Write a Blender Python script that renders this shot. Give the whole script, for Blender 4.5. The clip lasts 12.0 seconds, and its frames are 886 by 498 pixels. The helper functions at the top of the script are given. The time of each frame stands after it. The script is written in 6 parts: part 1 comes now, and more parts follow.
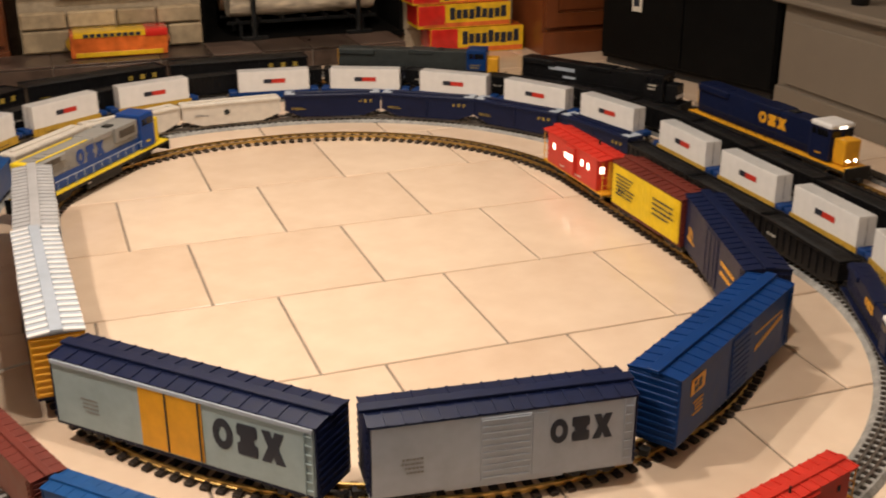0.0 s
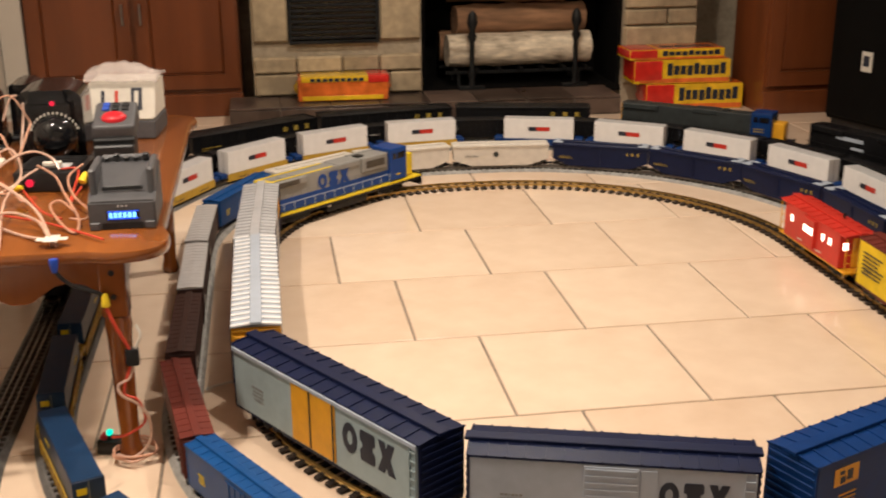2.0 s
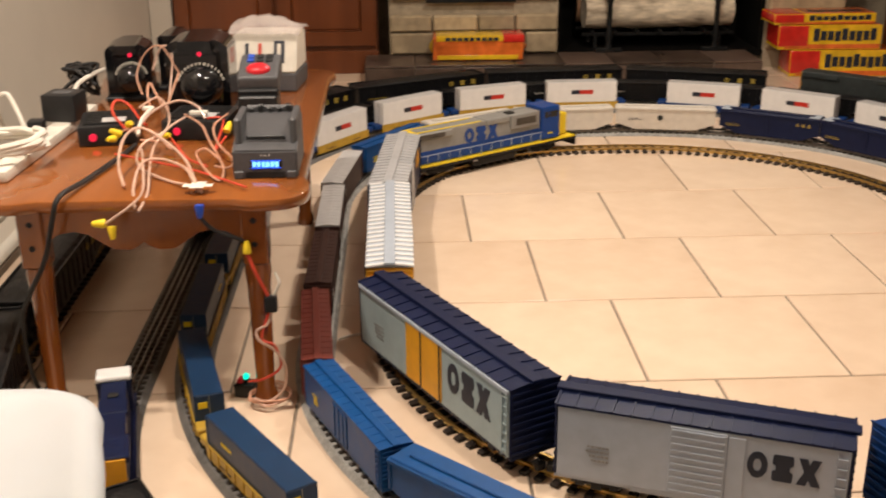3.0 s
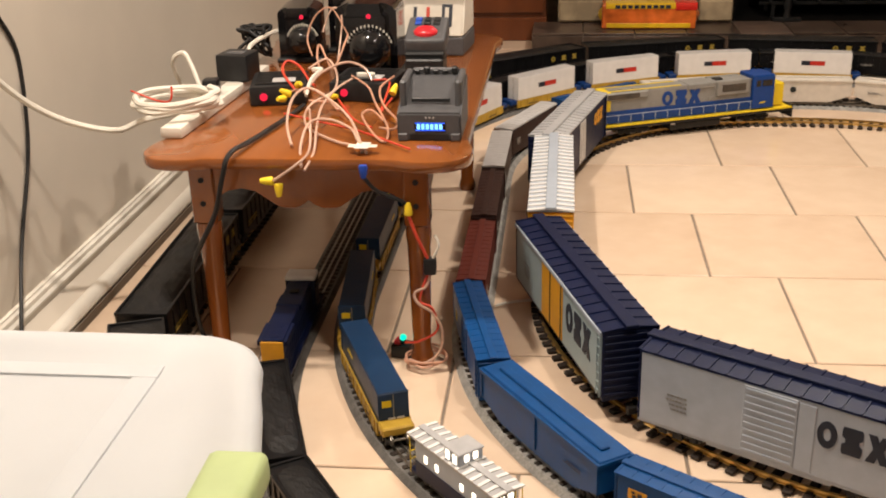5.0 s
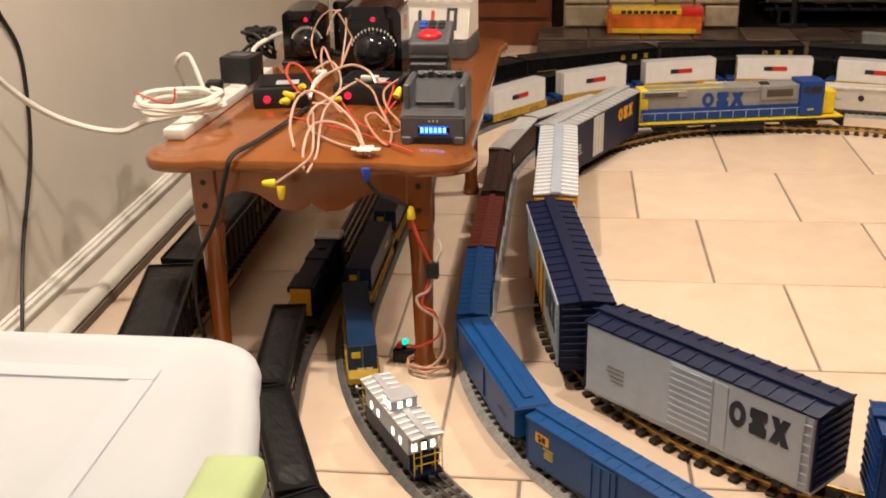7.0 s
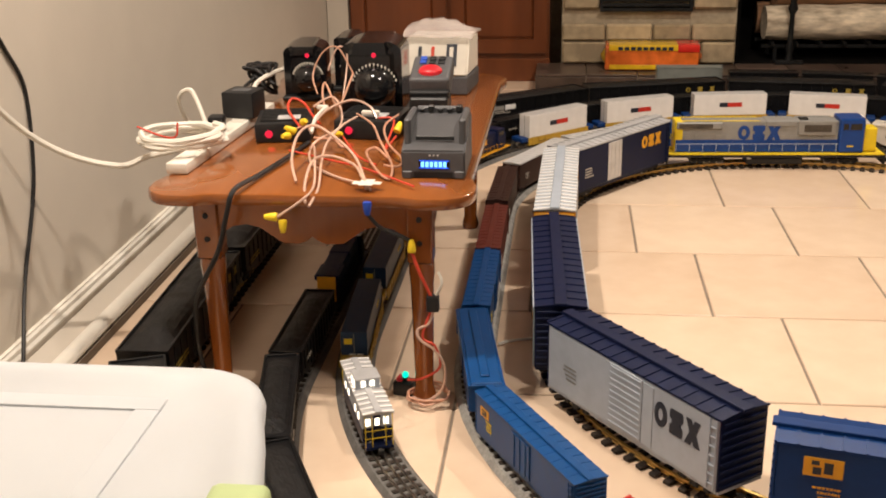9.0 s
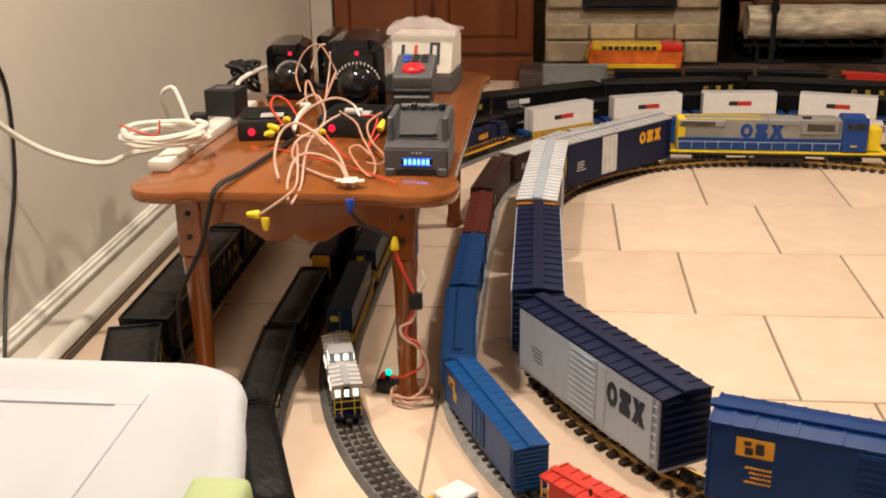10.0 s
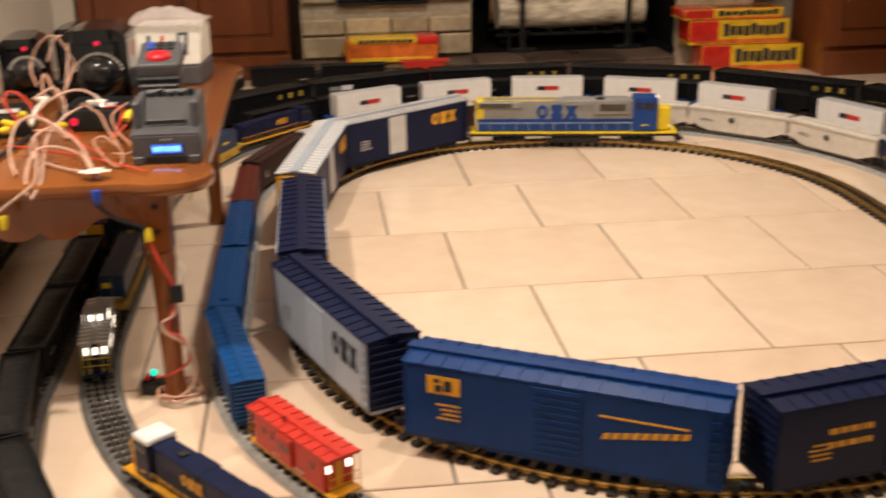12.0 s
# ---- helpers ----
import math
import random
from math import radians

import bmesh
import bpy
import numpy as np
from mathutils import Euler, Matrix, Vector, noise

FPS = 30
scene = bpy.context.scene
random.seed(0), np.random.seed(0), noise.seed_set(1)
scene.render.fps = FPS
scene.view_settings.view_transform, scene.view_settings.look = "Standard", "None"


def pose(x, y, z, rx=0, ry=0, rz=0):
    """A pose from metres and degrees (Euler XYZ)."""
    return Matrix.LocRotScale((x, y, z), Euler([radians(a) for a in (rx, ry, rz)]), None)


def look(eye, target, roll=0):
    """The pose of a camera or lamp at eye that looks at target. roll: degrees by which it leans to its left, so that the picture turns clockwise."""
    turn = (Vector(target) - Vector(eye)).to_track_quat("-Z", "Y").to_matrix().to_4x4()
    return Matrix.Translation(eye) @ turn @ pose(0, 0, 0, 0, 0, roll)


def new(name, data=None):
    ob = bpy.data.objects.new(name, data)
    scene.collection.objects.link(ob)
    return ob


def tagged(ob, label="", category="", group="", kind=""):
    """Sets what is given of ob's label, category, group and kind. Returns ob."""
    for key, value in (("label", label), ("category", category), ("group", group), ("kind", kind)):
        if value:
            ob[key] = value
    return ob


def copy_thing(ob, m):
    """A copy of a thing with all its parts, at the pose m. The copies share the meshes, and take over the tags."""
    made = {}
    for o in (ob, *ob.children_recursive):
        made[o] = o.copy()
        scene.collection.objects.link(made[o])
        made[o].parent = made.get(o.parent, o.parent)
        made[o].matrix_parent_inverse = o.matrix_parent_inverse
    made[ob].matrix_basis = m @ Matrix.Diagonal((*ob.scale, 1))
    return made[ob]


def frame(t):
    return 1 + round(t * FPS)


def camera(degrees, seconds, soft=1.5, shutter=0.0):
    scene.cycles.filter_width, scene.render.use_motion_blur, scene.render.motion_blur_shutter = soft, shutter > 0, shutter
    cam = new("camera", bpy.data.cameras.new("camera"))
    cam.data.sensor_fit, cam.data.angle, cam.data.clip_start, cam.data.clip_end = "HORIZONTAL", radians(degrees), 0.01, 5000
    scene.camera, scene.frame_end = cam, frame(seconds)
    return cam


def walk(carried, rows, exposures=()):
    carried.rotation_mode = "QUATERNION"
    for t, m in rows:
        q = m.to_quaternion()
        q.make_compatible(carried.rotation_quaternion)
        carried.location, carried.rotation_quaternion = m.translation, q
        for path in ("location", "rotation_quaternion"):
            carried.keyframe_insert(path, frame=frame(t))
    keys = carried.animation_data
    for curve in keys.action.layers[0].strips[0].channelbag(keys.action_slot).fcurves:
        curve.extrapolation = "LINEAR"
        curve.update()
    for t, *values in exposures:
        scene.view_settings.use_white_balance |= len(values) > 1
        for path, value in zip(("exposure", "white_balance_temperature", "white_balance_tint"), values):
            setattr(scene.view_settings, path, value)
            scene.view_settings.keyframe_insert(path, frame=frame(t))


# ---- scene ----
# ---------------------------------------------------------------- camera
cam = camera(43.4, 12.0, soft=1.9, shutter=0.5)
PATH = [
    (0, (-0.175, -3.539, 1.183), (0.464, -1.794, 0.443), -0.0),
    (0.5, (-0.18, -3.537, 1.184), (0.373, -1.767, 0.437), -0.2),
    (1, (-0.174, -3.526, 1.165), (0.305, -1.722, 0.449), -0.3),
    (1.5, (-0.18, -3.525, 1.152), (0.204, -1.698, 0.436), -0.2),
    (2, (-0.183, -3.548, 1.149), (0.115, -1.677, 0.507), -0.3),
    (2.5, (-0.203, -3.543, 1.14), (-0.02, -1.67, 0.462), -0.3),
    (3, (-0.21, -3.54, 1.133), (-0.133, -1.669, 0.432), -0.4),
    (3.5, (-0.222, -3.538, 1.124), (-0.245, -1.672, 0.404), 0.2),
    (5.5, (-0.211, -3.514, 1.114), (-0.434, -1.673, 0.365), -1.8),
    (6, (-0.214, -3.508, 1.111), (-0.421, -1.667, 0.358), -1.2),
    (6.5, (-0.213, -3.507, 1.11), (-0.424, -1.666, 0.357), -1.1),
    (7, (-0.211, -3.511, 1.11), (-0.427, -1.664, 0.372), -1.1),
    (9, (-0.215, -3.526, 1.112), (-0.428, -1.657, 0.433), -1.0),
    (9.5, (-0.213, -3.528, 1.108), (-0.417, -1.657, 0.431), -0.9),
    (10, (-0.211, -3.529, 1.107), (-0.397, -1.657, 0.428), -0.8),
    (10.5, (-0.204, -3.525, 1.093), (-0.35, -1.658, 0.392), -1.0),
    (11, (-0.203, -3.517, 1.079), (-0.273, -1.658, 0.346), -0.7),
    (11.5, (-0.203, -3.51, 1.057), (-0.191, -1.639, 0.349), -1.0),
    (12, (-0.184, -3.507, 1.035), (0.027, -1.634, 0.367), -1.0),
]
walk(cam, [(t, look(eye, target, roll)) for t, eye, target, roll in PATH], exposures=[(0, 0.0), (12, 0.0)])

# ---------------------------------------------------------------- world and lamps
world = bpy.data.worlds.new("room_dark")
scene.world = world
world.use_nodes = True
world.node_tree.nodes["Background"].inputs["Color"].default_value = (1.0, 0.86, 0.7, 1)
world.node_tree.nodes["Background"].inputs["Strength"].default_value = 0.0


def ceiling_lamp(x, y, watts, size=0.14, z=2.42):
    lamp = bpy.data.lights.new("recessed_lamp", "AREA")
    lamp.shape, lamp.size, lamp.energy, lamp.color = "DISK", size, watts, (1.0, 0.87, 0.74)
    ob = new("recessed_lamp", lamp)
    ob.matrix_world = pose(x, y, z)
    return ob


for lx, ly, power in ((0.7, 0.0, 43), (0.5, -2.2, 28), (-0.96, -1.70, 52), (0.3, 1.25, 6)):
    ceiling_lamp(lx, ly, power)


# ---------------------------------------------------------------- materials
def material(name, base, rough=0.5, metal=0.0, var=0.12, scale=30.0, bump=0.0, coat=0.0, dark=None, glow=None, glow_power=1.0,
             trans=0.0, rand=0.0, bump_scale=None, spec=0.35, stretch=(1, 1, 1)):
    """A surface with colour variation at two scales, roughness variation and fine relief."""
    m = bpy.data.materials.new(name)
    m.use_nodes = True
    nt = m.node_tree
    b = nt.nodes["Principled BSDF"]
    N, K = nt.nodes.new, nt.links.new
    tc = N("ShaderNodeTexCoord")
    mp = N("ShaderNodeMapping")
    mp.inputs["Scale"].default_value = stretch
    K(tc.outputs["Object"], mp.inputs["Vector"])
    n1, n2 = N("ShaderNodeTexNoise"), N("ShaderNodeTexNoise")
    n1.inputs["Scale"].default_value, n1.inputs["Detail"].default_value = scale, 6
    n2.inputs["Scale"].default_value, n2.inputs["Detail"].default_value = scale / 6, 3
    K(mp.outputs["Vector"], n1.inputs["Vector"])
    K(mp.outputs["Vector"], n2.inputs["Vector"])
    add = N("ShaderNodeMath")
    add.operation = "ADD"
    K(n1.outputs["Fac"], add.inputs[0])
    K(n2.outputs["Fac"], add.inputs[1])
    fac = add.outputs[0]
    if rand:
        oi = N("ShaderNodeObjectInfo")
        mul = N("ShaderNodeMath")
        mul.operation = "MULTIPLY_ADD"
        mul.inputs[1].default_value, mul.inputs[2].default_value = rand, -rand / 2
        K(oi.outputs["Random"], mul.inputs[0])
        add2 = N("ShaderNodeMath")
        K(fac, add2.inputs[0])
        K(mul.outputs[0], add2.inputs[1])
        fac = add2.outputs[0]
    ramp = N("ShaderNodeMapRange")
    ramp.inputs["From Min"].default_value, ramp.inputs["From Max"].default_value = 0.6, 1.4
    K(fac, ramp.inputs["Value"])
    mix = N("ShaderNodeMix")
    mix.data_type = "RGBA"
    lo = dark if dark else tuple(c * (1 - var * 2) for c in base)
    hi = tuple(min(1, c * (1 + var)) for c in base)
    mix.inputs["A"].default_value, mix.inputs["B"].default_value = (*lo, 1), (*hi, 1)
    K(ramp.outputs["Result"], mix.inputs["Factor"])
    K(mix.outputs["Result"], b.inputs["Base Color"])
    rr = N("ShaderNodeMapRange")
    rr.inputs["To Min"].default_value, rr.inputs["To Max"].default_value = max(0.02, rough * 0.8), min(1, rough * 1.2)
    K(n1.outputs["Fac"], rr.inputs["Value"])
    K(rr.outputs["Result"], b.inputs["Roughness"])
    b.inputs["Metallic"].default_value = metal
    b.inputs["Specular IOR Level"].default_value = spec
    b.inputs["Coat Weight"].default_value = coat
    b.inputs["Coat Roughness"].default_value = 0.12
    b.inputs["Transmission Weight"].default_value = trans
    if bump:
        bp = N("ShaderNodeBump")
        bp.inputs["Strength"].default_value, bp.inputs["Distance"].default_value = bump, 0.002
        nb = N("ShaderNodeTexNoise")
        nb.inputs["Scale"].default_value, nb.inputs["Detail"].default_value = bump_scale or scale * 2, 5
        K(mp.outputs["Vector"], nb.inputs["Vector"])
        K(nb.outputs["Fac"], bp.inputs["Height"])
        K(bp.outputs["Normal"], b.inputs["Normal"])
    if glow:
        b.inputs["Emission Color"].default_value, b.inputs["Emission Strength"].default_value = (*glow, 1), glow_power
    return m


M = {
    "tile": material("tile", (0.68, 0.54, 0.41), 0.17, var=0.14, scale=7, bump=0.06, bump_scale=60, rand=0.3, dark=(0.62, 0.45, 0.32)),
    "grout": material("grout", (0.26,0.21,0.165), 0.9, var=0.2, scale=60, bump=0.3),
    "wall": material("wall", (0.58, 0.525, 0.45), 0.85, var=0.03, scale=8, bump=0.12, bump_scale=140),
    "ceiling": material("ceiling", (0.75, 0.72, 0.68), 0.9, var=0.03, scale=8),
    "trim": material("trim", (0.78, 0.74, 0.66), 0.45, var=0.05, scale=20, bump=0.03),
    "stone": material("stone", (0.45, 0.35, 0.22), 0.85, var=0.22, scale=22, bump=0.9, bump_scale=40, rand=0.7),
    "mortar": material("mortar", (0.40, 0.33, 0.235), 0.95, var=0.15, scale=50, bump=0.5),
    "hearth": material("hearth", (0.11, 0.075, 0.058), 0.3, var=0.35, scale=14, bump=0.3, rand=0.5),
    "soot": material("soot", (0.006, 0.0055, 0.005), 0.95, var=0.3, scale=20, bump=0.3, spec=0.05),
    "iron": material("iron", (0.02, 0.02, 0.02), 0.55, metal=0.6, var=0.3, scale=40, bump=0.2),
    "birch": material("birch", (0.80, 0.66, 0.50), 0.85, var=0.3, scale=26, bump=0.8, dark=(0.10, 0.065, 0.04), stretch=(0.5, 1.6, 1.6)),
    "bark": material("bark", (0.30, 0.16, 0.085), 0.9, var=0.3, scale=24, bump=1.0, dark=(0.05, 0.028, 0.016), stretch=(0.25, 1.5, 1.5)),
    "wood": material("wood", (0.175, 0.050, 0.016), 0.32, var=0.25, scale=9, bump=0.08, coat=0.3, stretch=(1, 1, 0.12)),
    "pine": material("pine", (0.27, 0.080, 0.015), 0.22, var=0.28, scale=12, bump=0.06, coat=1.0, stretch=(1, 0.1, 1)),
    "pine_leg": material("pine_leg", (0.28, 0.082, 0.016), 0.25, var=0.26, scale=14, bump=0.06, coat=0.9, stretch=(1, 1, 0.15)),
    "black_gloss": material("black_gloss", (0.006,0.006,0.007), 0.12, var=0.2, scale=20, coat=0.4),
    "black_plastic": material("black_plastic", (0.018, 0.018, 0.019), 0.4, var=0.2, scale=60, bump=0.06),
    "black_car": material("black_car", (0.008, 0.008, 0.009), 0.38, var=0.25, scale=60, bump=0.08, spec=0.2),
    "coal": material("coal", (0.008, 0.008, 0.009), 0.5, var=0.5, scale=90, bump=0.4, bump_scale=260),
    "underframe": material("underframe", (0.02, 0.018, 0.016), 0.6, var=0.3, scale=80),
    "wheel_steel": material("wheel_steel", (0.35, 0.32, 0.28), 0.35, metal=0.9, var=0.2, scale=80),
    "brass": material("brass", (0.72, 0.50, 0.18), 0.38, metal=1.0, var=0.2, scale=60),
    "rail": material("rail", (0.42, 0.40, 0.37), 0.3, metal=1.0, var=0.2, scale=60),
    "tie": material("tie", (0.030, 0.020, 0.014), 0.6, var=0.3, scale=80, bump=0.2),
    "roadbed": material("roadbed", (0.34, 0.33, 0.31), 0.7, var=0.25, scale=180, bump=0.5, bump_scale=400),
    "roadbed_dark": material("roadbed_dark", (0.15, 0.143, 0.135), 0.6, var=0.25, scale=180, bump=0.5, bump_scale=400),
    "navy": material("navy", (0.005, 0.010, 0.042), 0.45, var=0.15, scale=50, bump=0.04, spec=0.22),
    "navy_bright": material("navy_bright", (0.005, 0.036, 0.155), 0.42, var=0.12, scale=40, bump=0.04, spec=0.18),
    "blue": material("blue", (0.003, 0.060, 0.215), 0.40, var=0.12, scale=40, bump=0.04, spec=0.3),
    "cab_blue": material("cab_blue", (0.006, 0.05, 0.24), 0.35, var=0.1, scale=40),
    "grey_paint": material("grey_paint", (0.40, 0.45, 0.52), 0.45, var=0.07, scale=40, bump=0.03),
    "grey_green": material("grey_green", (0.33, 0.42, 0.44), 0.45, var=0.08, scale=40, bump=0.03),
    "green_grey": material("green_grey", (0.20, 0.215, 0.20), 0.45, var=0.1, scale=40, bump=0.03),
    "silver": material("silver", (0.68, 0.68, 0.68), 0.4, metal=0.35, var=0.08, scale=40),
    "yellow": material("yellow", (0.75, 0.36, 0.02), 0.42, var=0.1, scale=40),
    "lemon": material("lemon", (0.80, 0.58, 0.02), 0.42, var=0.1, scale=40),
    "red": material("red", (0.55, 0.035, 0.022), 0.4, var=0.12, scale=40),
    "brown": material("brown", (0.13, 0.022, 0.014), 0.5, var=0.15, scale=40),
    "dark_brown": material("dark_brown", (0.045, 0.018, 0.014), 0.5, var=0.2, scale=40),
    "white_paint": material("white_paint", (0.74, 0.73, 0.72), 0.42, var=0.05, scale=40),
    "cream": material("cream", (0.62, 0.57, 0.50), 0.5, var=0.08, scale=40),
    "ink": material("ink", (0.02, 0.025, 0.04), 0.5, var=0.1, scale=50),
    "green_dark": material("green_dark", (0.030, 0.036, 0.036), 0.5, var=0.2, scale=40),
    "lit": material("lit", (0.9, 0.85, 0.7), 0.4, glow=(1.0, 0.84, 0.66), glow_power=3.2),
    "headlight": material("headlight", (0.9, 0.9, 0.9), 0.3, glow=(0.85, 0.92, 1.0), glow_power=14.0),
    "display": material("display", (0.01, 0.03, 0.3), 0.3, glow=(0.02, 0.12, 1.0), glow_power=1.5),
    "display_text": material("display_text", (0.3, 0.6, 1.0), 0.3, glow=(0.10, 0.40, 1.0), glow_power=2.2),
    "green_led": material("green_led", (0.0, 0.4, 0.25), 0.3, glow=(0.0, 0.75, 0.50), glow_power=1.4),
    "red_led": material("red_led", (0.6, 0.01, 0.05), 0.3, glow=(1.0, 0.03, 0.08), glow_power=0.5),
    "red_button": material("red_button", (0.6, 0.02, 0.03), 0.3, var=0.1),
    "grey_plastic": material("grey_plastic", (0.085, 0.085, 0.09), 0.45, var=0.12, scale=90, bump=0.08),
    "offwhite": material("offwhite", (0.66, 0.62, 0.54), 0.45, var=0.05, scale=40),
    "cable_white": material("cable_white", (0.72, 0.68, 0.60), 0.45, var=0.06, scale=40),
    "copper_wire": material("copper_wire", (0.62, 0.33, 0.22), 0.35, var=0.2, scale=60, coat=0.5),
    "wire_clear": material("wire_clear", (0.64, 0.42, 0.32), 0.3, var=0.15, scale=60, coat=0.6),
    "cable_black": material("cable_black", (0.015, 0.014, 0.014), 0.5, var=0.2, scale=60),
    "wire_red": material("wire_red", (0.6, 0.06, 0.03), 0.45, var=0.1, scale=60),
    "wire_nut": material("wire_nut", (0.85, 0.62, 0.03), 0.4, var=0.1, scale=60),
    "blue_nut": material("blue_nut", (0.02, 0.08, 0.5), 0.4, var=0.1, scale=60),
    "orange_wrap": material("orange_wrap", (0.80, 0.17, 0.03), 0.25, var=0.3, scale=18, bump=0.5, bump_scale=30, coat=0.5),
    "yellow_wrap": material("yellow_wrap", (0.85, 0.52, 0.02), 0.25, var=0.2, scale=18, bump=0.5, bump_scale=30, coat=0.5),
    "red_wrap": material("red_wrap", (0.72, 0.03, 0.02), 0.25, var=0.2, scale=18, bump=0.4, bump_scale=30, coat=0.5),
    "bin": material("bin", (0.74,0.76,0.78), 0.38, var=0.03, scale=12, bump=0.03),
    "black_cabinet": material("black_cabinet", (0.004, 0.004, 0.004), 0.5, var=0.2, scale=12, bump=0.03, spec=0.08),
    "bar_paint": material("bar_paint", (0.19, 0.155, 0.118), 0.8, var=0.05, scale=8, bump=0.1, bump_scale=120),
    "container_blue": material("container_blue", (0.008, 0.034, 0.090), 0.42, var=0.12, scale=40, bump=0.04),
    "grille": material("grille", (0.075, 0.062, 0.048), 0.6, var=0.3, scale=120, bump=0.5, bump_scale=500),
    "roof_grey": material("roof_grey", (0.42, 0.42, 0.43), 0.4, var=0.1, scale=40, bump=0.03),
    "hood_grey": material("hood_grey", (0.255, 0.25, 0.235), 0.45, var=0.1, scale=40, bump=0.04),
    "mustard": material("mustard", (0.46, 0.29, 0.035), 0.45, var=0.15, scale=50),
    "dull_yellow": material("dull_yellow", (0.42, 0.30, 0.05), 0.5, var=0.15, scale=50),
    "lime": material("lime", (0.46, 0.56, 0.27), 0.45, var=0.06, scale=30),
    "bag": material("bag", (0.75, 0.66, 0.62), 0.2, var=0.2, scale=14, bump=0.8, bump_scale=40, coat=0.6),
}


# thin milky plastic lets part of the light through
nt = M["bin"].node_tree
surface = nt.nodes["Principled BSDF"]
surface.inputs["Base Color"].default_value = (0.78, 0.84, 0.89, 1)
milky, blend = nt.nodes.new("ShaderNodeBsdfTranslucent"), nt.nodes.new("ShaderNodeMixShader")
milky.inputs["Color"].default_value = (0.86, 0.89, 0.92, 1)
blend.inputs["Fac"].default_value = 0.35
nt.links.new(surface.outputs["BSDF"], blend.inputs[1])
nt.links.new(milky.outputs["BSDF"], blend.inputs[2])
nt.links.new(blend.outputs["Shader"], nt.nodes["Material Output"].inputs["Surface"])

# thin clear film: mostly see-through, with a gloss
nt = M["bag"].node_tree
film_gloss, clear, blend = nt.nodes["Principled BSDF"], nt.nodes.new("ShaderNodeBsdfTransparent"), nt.nodes.new("ShaderNodeMixShader")
film_gloss.inputs["Roughness"].default_value = 0.12
blend.inputs["Fac"].default_value = 0.32
nt.links.new(clear.outputs["BSDF"], blend.inputs[1])
nt.links.new(film_gloss.outputs["BSDF"], blend.inputs[2])
nt.links.new(blend.outputs["Shader"], nt.nodes["Material Output"].inputs["Surface"])

# ---------------------------------------------------------------- mesh helpers
def box(bm, x0, x1, y0, y1, z0, z1, bevel=0.0, seg=1):
    """A box between two corners in a bmesh, bevelled."""
    vs = [bm.verts.new(p) for p in ((x0, y0, z0), (x1, y0, z0), (x1, y1, z0), (x0, y1, z0), (x0, y0, z1), (x1, y0, z1), (x1, y1, z1), (x0, y1, z1))]
    fs = [bm.faces.new([vs[i] for i in q]) for q in ((3, 2, 1, 0), (4, 5, 6, 7), (0, 1, 5, 4), (1, 2, 6, 5), (2, 3, 7, 6), (3, 0, 4, 7))]
    if bevel:
        es = list({e for f in fs for e in f.edges})
        bmesh.ops.bevel(bm, geom=es, offset=bevel, segments=seg, affect="EDGES", profile=0.6)
    return bm


def B(x0, x1, y0, y1, z0, z1, bevel=0.0, seg=1):
    return box(bmesh.new(), x0, x1, y0, y1, z0, z1, bevel, seg)


def boxes(*rows):
    bm = bmesh.new()
    for r in rows:
        box(bm, *r)
    return bm


def cyl(bm, m, r, h, n=14, r2=None, bevel=0.0):
    """A cylinder or cone along the local z of m, from z 0 to h."""
    r2 = r if r2 is None else r2
    a = [bm.verts.new(m @ Vector((r * math.cos(2 * math.pi * i / n), r * math.sin(2 * math.pi * i / n), 0))) for i in range(n)]
    b = [bm.verts.new(m @ Vector((r2 * math.cos(2 * math.pi * i / n), r2 * math.sin(2 * math.pi * i / n), h))) for i in range(n)]
    fs = [bm.faces.new(a[::-1]), bm.faces.new(b)]
    for i in range(n):
        fs.append(bm.faces.new((a[i], a[(i + 1) % n], b[(i + 1) % n], b[i])))
    if bevel:
        es = list({e for f in fs[:2] for e in f.edges})
        bmesh.ops.bevel(bm, geom=es, offset=bevel, segments=2, affect="EDGES")
    return bm


def prism(bm, outline, m, depth):
    """An outline in the local xy of m, pushed out along its z."""
    a = [bm.verts.new(m @ Vector((x, y, 0))) for x, y in outline]
    b = [bm.verts.new(m @ Vector((x, y, depth))) for x, y in outline]
    bm.faces.new(a[::-1]), bm.faces.new(b)
    for i in range(len(a)):
        j = (i + 1) % len(a)
        bm.faces.new((a[i], a[j], b[j], b[i]))
    return bm


def lathe(bm, profile, m, n=20):
    rings = []
    for r, z in profile:
        rings.append([bm.verts.new(m @ Vector((r * math.cos(2 * math.pi * i / n), r * math.sin(2 * math.pi * i / n), z))) for i in range(n)])
    for a, b in zip(rings, rings[1:]):
        for i in range(n):
            bm.faces.new((a[i], a[(i + 1) % n], b[(i + 1) % n], b[i]))
    bm.faces.new(rings[0][::-1]), bm.faces.new(rings[-1])
    return bm


def mesh_of(name, bm, mat, smooth=False):
    bmesh.ops.recalc_face_normals(bm, faces=bm.faces[:])
    me = bpy.data.meshes.new(name)
    bm.to_mesh(me)
    bm.free()
    me.materials.append(M[mat])
    if smooth:
        for p in me.polygons:
            p.use_smooth = True
        me.set_sharp_from_angle(angle=radians(40))
    return me


def part(name, bm, mat, parent, label="", smooth=False):
    ob = new(name, mesh_of(name, bm, mat, smooth))
    ob.parent = parent
    return tagged(ob, label)


def share(name, me, parent, m=None):
    ob = new(name, me)
    ob.parent = parent
    if m is not None:
        ob.matrix_basis = m
    return ob


